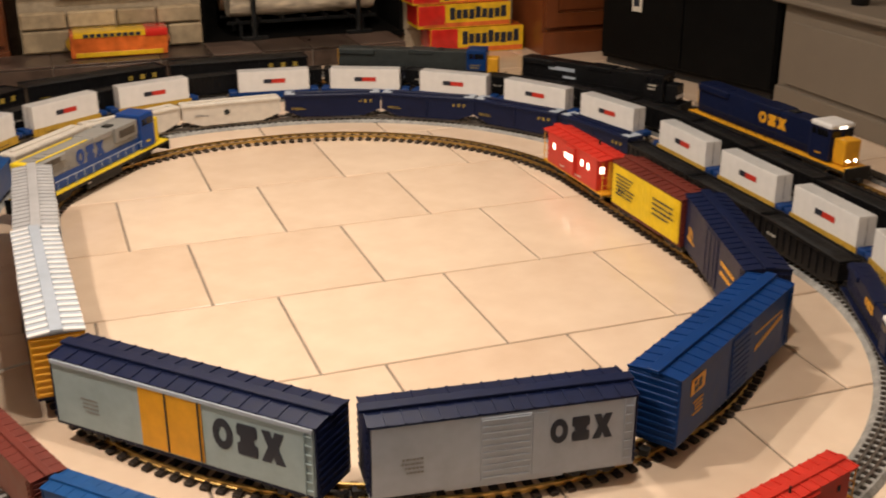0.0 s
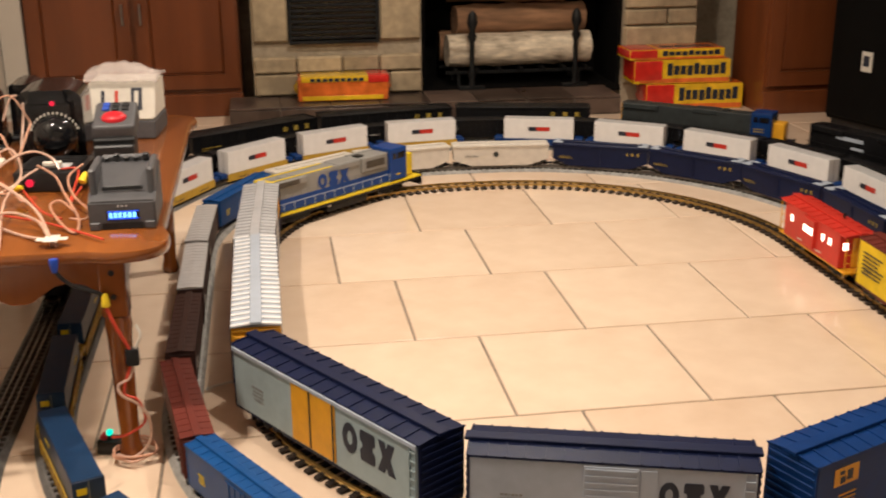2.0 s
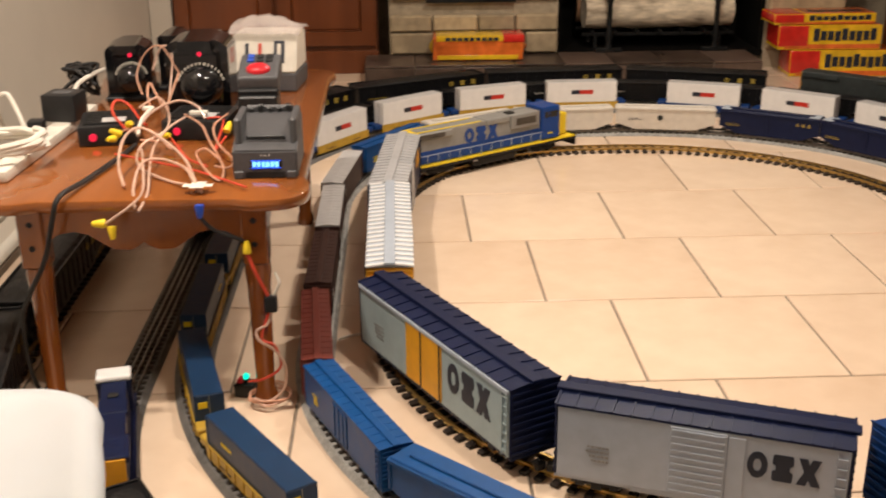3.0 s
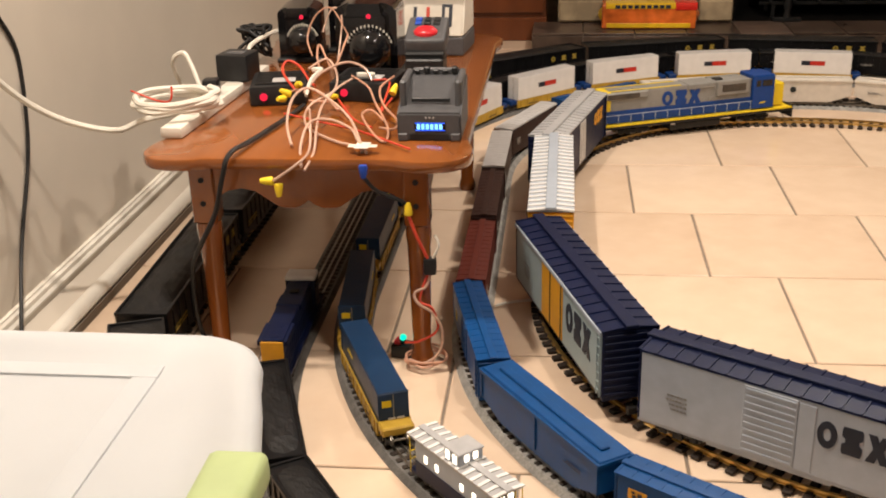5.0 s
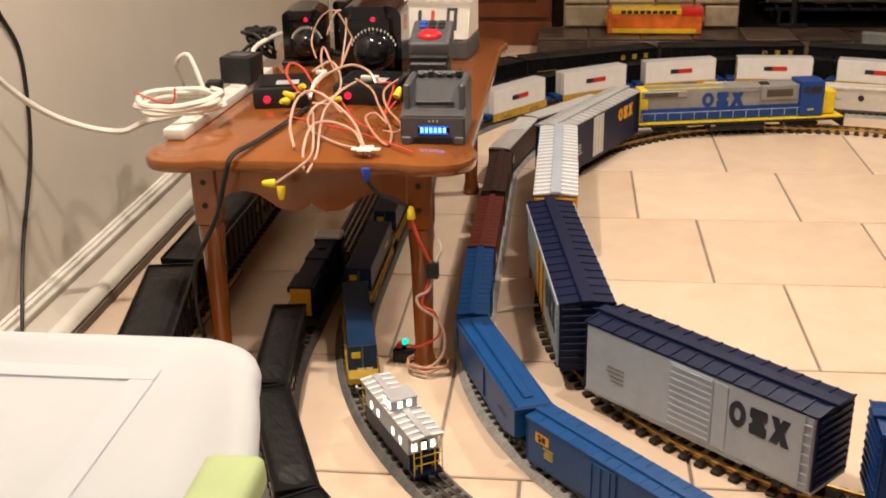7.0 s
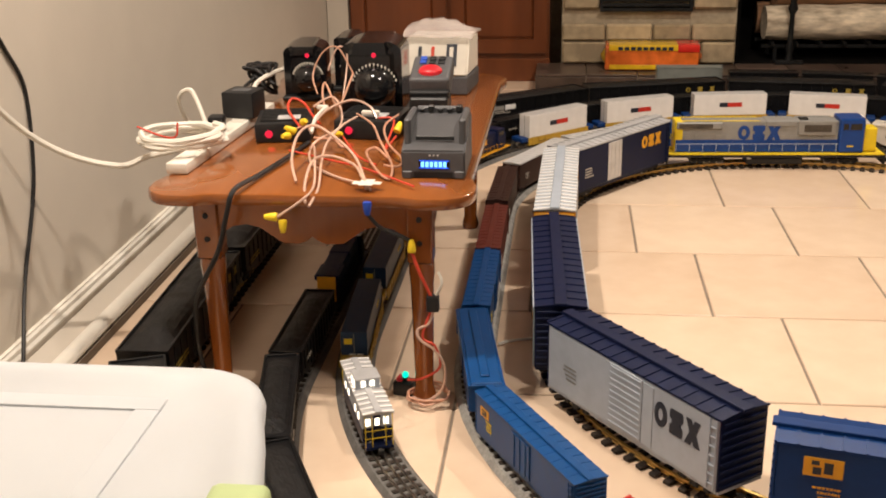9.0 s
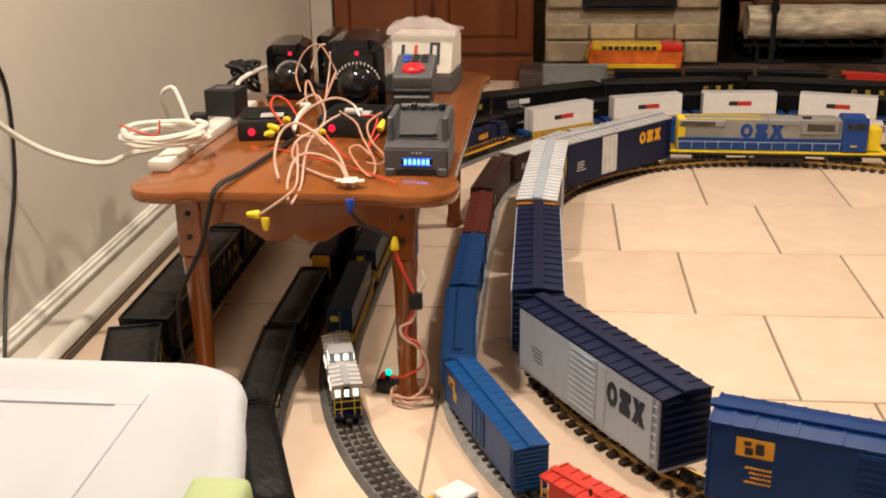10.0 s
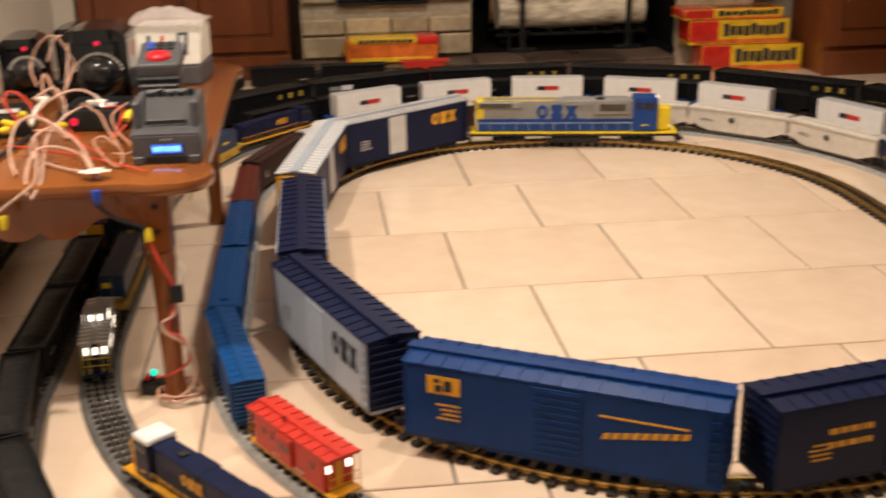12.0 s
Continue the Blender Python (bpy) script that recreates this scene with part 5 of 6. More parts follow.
lx0, lx1, ly0, ly1 = -0.938, -0.500, -1.415, -0.26
part("apron", apron(lx0, ly0, lx1, ly0), "pine_leg", table)
part("apron", apron(lx0, ly1, lx1, ly1), "pine_leg", table)
part("apron", apron(lx0, ly0, lx0, ly1), "pine_leg", table)
part("apron", apron(lx1, ly0, lx1, ly1), "pine_leg", table)
for x, y in ((lx0, ly0), (lx1, ly0), (lx0, ly1), (lx1, ly1)):
    bm = bmesh.new()
    box(bm, x - 0.026, x + 0.026, y - 0.026, y + 0.026, TZ - 0.150, TZ - 0.027, 0.004)
    lathe(bm, [(0.026, TZ - 0.15), (0.027, TZ - 0.17), (0.024, TZ - 0.20), (0.021, 0.12), (0.019, 0.04), (0.024, 0.022), (0.026, 0.010), (0.022, 0.0)], Matrix.Translation((x, y, 0)), 18)
    leg = part("leg", bm, "pine_leg", table, "", True)
    if y == ly0:
        for zz in (TZ - 0.055, TZ - 0.105):
            pb = bmesh.new()
            cyl(pb, Matrix.Translation((x, y - 0.026, zz)) @ Matrix.Rotation(radians(90), 4, "X"), 0.006, 0.0015, 12)
            part("peg", pb, "underframe", leg, "dark round peg")

# storage bin near the wall: bowed sides, lid with a sunk panel, latch handle
bin_ob = thing("storage_bin", "translucent white plastic storage bin with lid and lime green handle", "storage bin", pose(-0.84, -2.98, 0))
BZ = 0.62


def bowed(k, corner=1.0, n=9):
    """Half of the bin's outline drawn in by k: bowed short sides, nearly straight long sides, soft corners."""
    hy, r = 0.452 - k, max(0.012, (0.080 - k * 0.5) * corner)
    side = lambda y: 0.405 - k - 0.065 * (y / 0.39) ** 2
    pts = [(side(y), y) for y in np.linspace(-(hy - r), hy - r, 13)]
    cx, cy = side(hy - r) - r, hy - r
    arc = [(cx + r * math.cos(a), cy + r * math.sin(a)) for a in np.linspace(0.12, math.pi / 2, n)]
    low = [(x, -y) for x, y in reversed(arc)]
    right = low + pts + arc
    return right + [(-x, -y) for x, y in right]


def shell(profile, square=1.0):
    """Rings of the bowed outline stacked from profile rows (inset, height), closed at both ends."""
    bm = bmesh.new()
    rings = [[bm.verts.new((x, y, z)) for x, y in bowed(k, square)] for k, z in profile]
    m = len(rings[0])
    for a, b in zip(rings, rings[1:]):
        for i in range(m):
            bm.faces.new((a[i], a[(i + 1) % m], b[(i + 1) % m], b[i]))
    bm.faces.new(rings[0][::-1]), bm.faces.new(rings[-1])
    return bm


part("tub", shell([(0.105, 0.002), (0.080, 0.022), (0.030, BZ - 0.045), (0.016, BZ - 0.040), (0.016, BZ - 0.0325)]), "bin", bin_ob, "", True)
lid = part("lid", shell([(0.010, BZ - 0.032), (0.002, BZ - 0.030), (0.0, BZ - 0.016), (0.003, BZ - 0.006), (0.010, BZ - 0.001), (0.018, BZ), (0.028, BZ - 0.002), (0.040, BZ - 0.007), (0.062, BZ - 0.012), (0.075, BZ - 0.013)]), "bin", bin_ob, "milky translucent lid", True)
for x0, x1, y0, y1 in ((-0.300, 0.245, 0.370, 0.394), (-0.300, 0.245, -0.394, -0.370), (0.220, 0.245, -0.3695, 0.3695), (-0.300, -0.275, -0.3695, 0.3695)):
    part("ridge", B(x0, x1, y0, y1, BZ - 0.0140, BZ - 0.0104, 0.0016, 2), "bin", lid, "shallow ridge round the lid's panel", True)
bm = bmesh.new()
box(bm, 0.340, 0.393, 0.0, 0.231, BZ - 0.030, BZ + 0.004, 0.014, 4)
part("handle", bm, "lime", bin_ob, "lime green latch handle", True)


# packages of fire logs
def log_bundle(x, y, z, w, d, h, turn, text_top=True, group=""):
    """A film-wrapped bundle of fire logs: orange sides, yellow top band, red end, black unreadable print."""
    b = thing("firelog_bundle", "orange and yellow film-wrapped bundle of fire logs", "package", pose(x, y, z, 0, 0, turn), "packages of fire logs")
    rr = random.Random(int(x * 100))
    def lump(x0, x1, y0, y1, z0, z1):
        bm = B(x0, x1, y0, y1, z0, z1, 0.012, 3)
        bmesh.ops.subdivide_edges(bm, edges=[e for e in bm.edges if e.calc_length() > 0.05], cuts=5, use_grid_fill=True)
        for v in bm.verts:
            v.co += Vector((rr.uniform(-1, 1), rr.uniform(-1, 1), 0 if v.co.z < z0 + 0.004 else rr.uniform(-1, 1))) * 0.0022
        return bm
    part("wrapper", lump(-w / 2, w / 2, -d / 2, d / 2, 0, h), "orange_wrap", b, "", True)
    part("yellow_band", B(-w * 0.46, w * 0.40, -d / 2 - 0.003, d / 2 + 0.002, h * 0.80, h + 0.003, 0.004, 2), "yellow_wrap", b, "yellow printed band", True)
    part("yellow_band", B(-w * 0.45, w * 0.44, -d / 2 - 0.004, -d / 2 - 0.001, h * 0.06, h * 0.24, 0.001), "yellow_wrap", b)
    part("red_corner", B(w * 0.27, w / 2 + 0.003, -d / 2 - 0.005, d / 2 + 0.003, h * 0.74, h + 0.006, 0.008, 2), "red_wrap", b, "red printed corner", True)
    bm = bmesh.new()
    for i in range(9):
        a = -w * 0.36 + w * 0.60 * i / 9
        box(bm, a, a + w * 0.05, -d / 2 - 0.0045, -d / 2 - 0.0032, h * 0.83, h * 0.96)
    part("print", bm, "ink", b, "black unreadable print")
    for s in (1, -1):
        bm = bmesh.new()
        cyl(bm, Matrix.Translation((s * (w / 2 - 0.004), 0, h * 0.5)) @ Matrix.Rotation(radians(90 * s), 4, "Y"), h * 0.36, 0.022, 12, h * 0.10)
        part("twisted_end", bm, "yellow_wrap" if s < 0 else "orange_wrap", b, "", True)
    return b


def log_carton(x, y, z, w, d, h, turn):
    b = thing("firelog_carton", "yellow and red carton of fire logs stacked beside the hearth", "carton", pose(x, y, z, 0, 0, turn), "cartons of fire logs")
    part("box", B(-w / 2, w / 2, -d / 2, d / 2, 0, h, 0.003, 2), "yellow_wrap", b)
    part("red_panel", B(-w / 2 - 0.002, -w * 0.20, -d / 2 - 0.002, d / 2 + 0.002, h * 0.08, h + 0.002, 0.012, 3), "red_wrap", b, "red printed end panel", True)
    part("orange_panel", boxes((-w * 0.44, w * 0.49, -d / 2 - 0.0015, -d / 2 - 0.0002, h * 0.04, h * 0.22), (-w * 0.18, w * 0.49, -d / 2 + 0.01, d / 2 - 0.01, h, h + 0.0012)), "orange_wrap", b)
    bm = bmesh.new()
    for i in range(9):
        a = -w * 0.16 + w * 0.62 * i / 9
        box(bm, a, a + w * 0.055, -d / 2 - 0.0022, -d / 2 - 0.0004, h * (0.38 if i % 3 else 0.34), h * (0.76 if i % 4 else 0.86))
    part("print", bm, "ink", b, "black unreadable print")
    bm = bmesh.new()
    for i in range(8):
        a = -w * 0.12 + w * 0.55 * i / 8
        box(bm, a, a + w * 0.05, -d * 0.22, d * 0.12, h + 0.0013, h + 0.002)
    part("print", bm, "ink", b, "black unreadable print")
    return b


log_bundle(0.19, 1.905, 0.0925, 0.44, 0.15, 0.118, -1)
log_carton(1.965, 1.870, 0.001, 0.50, 0.20, 0.128, -4)
log_carton(1.895, 1.880, 0.132, 0.50, 0.20, 0.118, -2)
log_carton(1.862, 1.885, 0.253, 0.50, 0.19, 0.050, 1)

# command base with blue display
base = thing("command_base", "dark grey train command base with glowing blue display", "controller", pose(-0.482, -1.250, TZ + 0.0005, 0, 0, 0))
bm = bmesh.new()
prism(bm, [(-0.085, 0.0), (0.085, 0.0), (0.080, 0.104), (0.050, 0.106), (-0.050, 0.062), (-0.085, 0.058)], Matrix.Translation((-0.066, 0, 0)) @ Matrix(((0, 0, 1, 0), (1, 0, 0, 0), (0, 1, 0, 0), (0, 0, 0, 1))), 0.132)
bmesh.ops.bevel(bm, geom=bm.edges[:], offset=0.004, segments=2, affect="EDGES")
part("housing", bm, "grey_plastic", base, "", True)
part("cradle_wall", boxes((-0.064, -0.050, -0.05, 0.072, 0.055, 0.116, 0.004), (0.050, 0.064, -0.05, 0.072, 0.055, 0.116, 0.004), (-0.050, 0.050, 0.060, 0.072, 0.100, 0.118, 0.003)), "grey_plastic", base, "raised cradle rim")
part("tray", boxes((-0.040, 0.040, -0.044, -0.040, 0.070, 0.079, 0.001)), "black_plastic", base, "dark slot of the tray")
part("pilot_lamp", boxes((-0.008, -0.005, -0.0872, -0.085, 0.047, 0.050), (0.0, 0.003, -0.0872, -0.085, 0.047, 0.050), (0.008, 0.011, -0.0872, -0.085, 0.047, 0.050)), "silver", base)
for k in range(5):
    part("plug_tip", B(-0.045 + 0.020 * k, -0.033 + 0.020 * k, 0.050, 0.066, 0.108, 0.116 + 0.006 * ((k * 7) % 3 == 1), 0.002), "black_plastic", base, "black connector on the back rim")
# thin black plate gives the shade of a recess; nothing is cut in
part("recess", B(-0.040, 0.040, -0.0862, -0.0852, 0.001, 0.014), "black_plastic", base, "flat black plate for the shaded recess under the display")
part("display", B(-0.030, 0.034, -0.0868, -0.0845, 0.020, 0.040, 0.0006), "black_gloss", base)
bm = bmesh.new()
for i in range(6):
    box(bm, -0.025 + 0.0092 * i, -0.0185 + 0.0092 * i, -0.0878, -0.0869, 0.0245, 0.0355)
part("display_text", bm, "display_text", base, "glowing blue characters as bars")
part("display_glow", boxes((-0.029, 0.033, -0.0868 - 0.0004, -0.0868, 0.0215, 0.0232), (-0.029, 0.033, -0.0868 - 0.0004, -0.0868, 0.0368, 0.0385)), "display", base)
part("foot", B(-0.064, -0.044, -0.090, -0.084, 0.0, 0.016, 0.002), "grey_plastic", base)
part("foot", B(0.044, 0.064, -0.090, -0.084, 0.0, 0.016, 0.002), "grey_plastic", base)

# handheld remote standing behind the base
remote = thing("handheld_remote", "dark grey handheld remote with red button on a black stand", "remote", pose(-0.535, -0.93, TZ + 0.0005, 0, 0, 0))
part("stand", boxes((-0.045, 0.045, -0.04, 0.05, 0.0, 0.088, 0.004)), "black_plastic", remote, "black box stand")
HAND = pose(0, 0.040, 0.124, -74, 0, 0)
bm = B(-0.048, 0.048, -0.024, 0.024, -0.06, 0.065, 0.009, 3)
bm.transform(HAND)
part("handset", bm, "grey_plastic", remote, "", True)
bm = bmesh.new()
lathe(bm, [(0.021, 0.0), (0.021, 0.005), (0.017, 0.011), (0.007, 0.014)], Matrix.Translation((0, -0.023, -0.022)) @ Matrix.Rotation(radians(90), 4, "X") @ Matrix.Diagonal((1.35, 1.1, 1, 1)), 24)
bm.transform(HAND)
part("control_knob", bm, "red_button", remote, "red oval control knob", True)
for k in range(3):
    bm = boxes((-0.030 + 0.022 * k, -0.014 + 0.022 * k, -0.030, -0.023, 0.016, 0.030, 0.002), (-0.030 + 0.022 * k, -0.014 + 0.022 * k, -0.030, -0.023, 0.036, 0.050, 0.002))
    bm.transform(HAND)
    part("keypad", bm, "black_plastic" if k else "blue_nut", remote)
bm = B(-0.048, 0.048, 0.004, 0.024, -0.070, -0.040, 0.004)
bm.transform(HAND)
part("front_edge", bm, "black_plastic", remote, "black front edge")

# beige transformer under a plastic bag
tf = thing("train_transformer", "off-white and grey transformer with levers", "transformer", pose(-0.563, -0.430, TZ + 0.0005, 0, 0, -6) @ Matrix.Scale(0.90, 4))
part("base_unit", B(-0.100, 0.100, -0.09, 0.10, 0.0, 0.055, 0.006, 2), "grey_plastic", tf)
bm = bmesh.new()
prism(bm, [(-0.088, 0.056), (0.095, 0.056), (0.095, 0.165), (-0.045, 0.165)], Matrix.Translation((-0.098, 0, 0)) @ Matrix(((0, 0, 1, 0), (1, 0, 0, 0), (0, 1, 0, 0), (0, 0, 0, 1))), 0.196)
bmesh.ops.bevel(bm, geom=bm.edges[:], offset=0.005, segments=2, affect="EDGES")
part("panel", bm, "offwhite", tf, "off-white sloped control panel", True)
for nm, x0, x1, z0, z1, mt in (("slot", -0.058, -0.048, 0.095, 0.140, "ink"), ("slot", -0.018, -0.008, 0.095, 0.140, "wire_red"), ("lever", 0.030, 0.062, 0.085, 0.148, "ink"), ("lever_knob", 0.040, 0.052, 0.095, 0.140, "offwhite")):
    bm = B(x0, x1, -0.003, 0.001, (z0 - 0.056) * 1.07, (z1 - 0.056) * 1.07, 0.001)
    bm.transform(Matrix.Translation((0, -0.0885 - (0.003 if nm == "lever_knob" else 0), 0.056)) @ Matrix.Rotation(radians(-21.5), 4, "X"))
    part(nm, bm, mt, tf)
bm = bmesh.new()
rr = random.Random(11)
n, m = 14, 10
grid = [[bm.verts.new((-0.105 + 0.215 * i / n, -0.07 + 0.16 * j / m, 0.166 + 0.045 * math.sin(math.pi * j / m) * math.sin(math.pi * (0.15 + 0.8 * i / n)) + rr.uniform(0, 0.010))) for j in range(m + 1)] for i in range(n + 1)]
for i in range(n):
    for j in range(m):
        bm.faces.new((grid[i][j], grid[i + 1][j], grid[i + 1][j + 1], grid[i][j + 1]))
ret = bmesh.ops.extrude_face_region(bm, geom=bm.faces[:])
bmesh.ops.translate(bm, vec=(0, 0, 0.002), verts=[v for v in ret["geom"] if isinstance(v, bmesh.types.BMVert)])
bag = solid("plastic_bag", bm, "bag", "crumpled clear plastic bag of small parts on the transformer", "bag", "", True)
bag.matrix_basis = pose(-0.563, -0.430, TZ, 0, 0, -6) @ Matrix.Scale(0.90, 4)


# black round-topped transformers
def big_transformer(x, y, w, d, h, turn):
    t = thing("black_transformer", "glossy black round-topped toy train transformer", "transformer", pose(x, y, TZ + 0.0005, 0, 0, turn), "black transformers on the table")
    r = w * 0.34
    face = [(-w / 2, 0.012), (w / 2, 0.012)]
    for cx, a0 in ((w / 2 - r, 0), (-w / 2 + r, 90)):
        face += [(cx + r * math.cos(radians(a0 + 15 * i)), h - r * 0.55 + 0.55 * r * math.sin(radians(a0 + 15 * i))) for i in range(7)]
    bm = bmesh.new()
    prism(bm, face, Matrix.Translation((0, d / 2, 0)) @ Matrix.Rotation(radians(90), 4, "X"), d)
    bmesh.ops.bevel(bm, geom=[e for e in bm.edges if abs(e.verts[0].co.y - e.verts[1].co.y) < 1e-6], offset=0.026, segments=5, affect="EDGES")
    part("housing", bm, "black_gloss", t, "", True)
    part("base_plate", B(-w / 2 - 0.004, w / 2 + 0.004, -d / 2 - 0.004, d / 2 + 0.004, 0.0, 0.012, 0.003), "black_plastic", t)
    bm = bmesh.new()
    k = w / 0.165
    lathe(bm, [(0.056 * k, 0.0), (0.056 * k, 0.006), (0.051 * k, 0.020), (0.037 * k, 0.036), (0.015 * k, 0.043)], Matrix.Translation((0.012, -d / 2 + 0.002, h * 0.42)) @ Matrix.Rotation(radians(90), 4, "X"), 28)
    dome = part("dial", bm, "black_gloss", t, "domed control dial", True)
    mark = mesh_of("scale_mark", B(-0.0016, 0.0016, -0.003, 0.0005, -0.003, 0.003), "offwhite")
    for i in range(15):
        a = radians(20 + 140 * i / 14)
        share("scale_mark", mark, t, pose(0.012 + 0.061 * k * math.cos(a), -d / 2, h * 0.42 + 0.061 * k * math.sin(a)))
    bm = bmesh.new()
    cyl(bm, Matrix.Translation((0.012, -d / 2 + 0.004, h * 0.84)) @ Matrix.Rotation(radians(90), 4, "X"), 0.006, 0.006, 12)
    part("pilot_lamp", bm, "red_led", t, "small red lamp")
    return t


big_transformer(-0.700, -0.72, 0.155, 0.19, 0.192, 0)
big_transformer(-0.925, -0.52, 0.112, 0.17, 0.146, 5)
big_transformer(-0.828, -0.40, 0.070, 0.16, 0.150, 0)

# small power bricks with red lamps
for x, y, turn, w in ((-0.878, -0.985, 10, 0.132), (-0.672, -0.950, -6, 0.150)):
    br = thing("power_brick", "black ribbed plastic power supply brick with red lamp", "power supply", pose(x, y, TZ + 0.0005, 0, 0, turn), "power bricks on the table")
    part("housing", B(-w / 2, w / 2, -0.075, 0.085, 0.0, 0.046, 0.007, 2), "black_plastic", br, "", True)
    bm = bmesh.new()
    for i in range(8):
        box(bm, -w * 0.40, w * 0.40, -0.055 + i * 0.016, -0.047 + i * 0.016, 0.046, 0.050)
    part("cooling_rib", bm, "black_plastic", br)
    bm = bmesh.new()
    cyl(bm, Matrix.Translation((0.0 - w * 0.25, -0.0755, 0.022)) @ Matrix.Rotation(radians(90), 4, "X"), 0.009, 0.004, 14)
    part("switch_lamp", bm, "red_led", br, "red lit switch")
    part("badge", B(-w * 0.1, w * 0.3, -0.05, -0.01, 0.0502, 0.051), "silver", br, "small silver badge")

# power strip with plugs
strip = thing("power_strip", "white power strip with plugs along the table edge", "power strip", pose(-1.012, -1.06, TZ + 0.0005, 0, 0, -3.5))
part("body", B(-0.024, 0.024, -0.275, 0.33, 0.0, 0.024, 0.006, 2), "cable_white", strip, "", True)
for i in range(5):
    part("socket", B(-0.016, 0.016, -0.17 + i * 0.09, -0.135 + i * 0.09, 0.0242, 0.0252), "offwhite", strip)
wart = thing("wall_adapter", "black plastic plug-in power adapter on the power strip", "adapter", pose(-1.004, -0.895, TZ + 0.0255, 0, 0, -8) @ Matrix.Scale(0.9, 4))
part("housing", B(-0.045, 0.045, -0.04, 0.05, 0.0, 0.072, 0.006, 2), "black_plastic", wart, "", True)
part("label_plate", B(-0.025, 0.025, -0.02, 0.02, 0.0722, 0.073), "grey_plastic", wart)
plug = thing("black_plug", "small black power plug on the power strip", "plug", pose(-1.022, -1.055, TZ + 0.0255, 0, 0, 4))
part("housing", B(-0.018, 0.018, -0.02, 0.02, 0.0, 0.038, 0.006, 2), "black_plastic", plug, "", True)


def ring_points(cx, cy, z, rx, ry, turns, n=14, dz=0.004, jit=0.006, seed=1):
    rr = random.Random(seed)
    return [(cx + (rx + rr.uniform(-jit, jit)) * math.cos(2 * math.pi * i / n), cy + (ry + rr.uniform(-jit, jit)) * math.sin(2 * math.pi * i / n), z + dz * i / n + rr.uniform(0, 0.004)) for i in range(int(turns * n) + 1)]


coil = ring_points(-1.052, -1.215, TZ + 0.040, 0.088, 0.085, 3.2, seed=3, dz=0.008)
cable("extension_cord", [(-1.395, -1.50, 0.76), (-1.36, -1.38, 0.60), (-1.30, -1.28, 0.50), (-1.20, -1.22, 0.455), (-1.13, -1.20, 0.475)] + coil, 0.0072, "cable_white", None, "white power cord looped on the table, running to the wall")
cable("cord_loop", [(-1.03, -1.10, TZ + 0.04), (-1.06, -1.07, TZ + 0.10), (-1.08, -1.06, TZ + 0.125), (-1.11, -1.05, TZ + 0.10), (-1.10, -1.02, TZ + 0.03), (-1.08, -0.95, TZ - 0.06)], 0.0052, "cable_white", None, "cream cord looping from a plug")
cable("cord_loop", [(-1.00, -0.80, TZ + 0.04), (-1.02, -0.70, TZ + 0.07), (-0.97, -0.55, TZ + 0.08), (-0.93, -0.50, TZ + 0.05)], 0.006, "cable_white", None, "cream cord behind the power strip")
tie = cable("twist_tie", [(-1.15, -1.22, TZ + 0.075), (-1.09, -1.235, TZ + 0.058), (-1.055, -1.245, TZ + 0.060), (-1.05, -1.24, TZ + 0.09)], 0.0022, "wire_red", None, "red twist tie round the coiled cord")
cable("wall_cable", [(-1.410, -1.30, 0.78), (-1.410, -1.255, 0.72), (-1.410, -1.195, 0.63), (-1.408, -1.20, 0.50), (-1.409, -1.23, 0.38), (-1.406, -1.33, 0.21), (-1.370, -1.45, 0.09), (-1.350, -1.52, 0.006)], 0.0045, "cable_black", None, "black cable hanging against the wall")
rc = random.Random(31)
cable("cable_coil", [(-1.035 + 0.040 * math.cos(1.9 * k) * rc.uniform(0.7, 1.1), -0.60 + 0.045 * math.sin(1.3 * k) * rc.uniform(0.6, 1.1), TZ + 0.012 + 0.085 * abs(math.sin(0.83 * k + 0.4))) for k in range(34)], 0.0048, "cable_black", None, "tangled bundle of black cable on the table")
cable("thick_cable", [(-0.80, -1.08, TZ + 0.008), (-0.82, -1.22, TZ + 0.008), (-0.845, -1.36, TZ + 0.008), (-0.862, -1.475, TZ + 0.012), (-0.875, -1.495, TZ - 0.03), (-0.90, -1.49, 0.36), (-0.945, -1.475, 0.28), (-0.972, -1.452, 0.22), (-0.985, -1.42, 0.10), (-0.985, -1.36, 0.008), (-0.99, -1.22, 0.008)], 0.0052, "cable_black", None, "thick black cable hanging over the table edge")

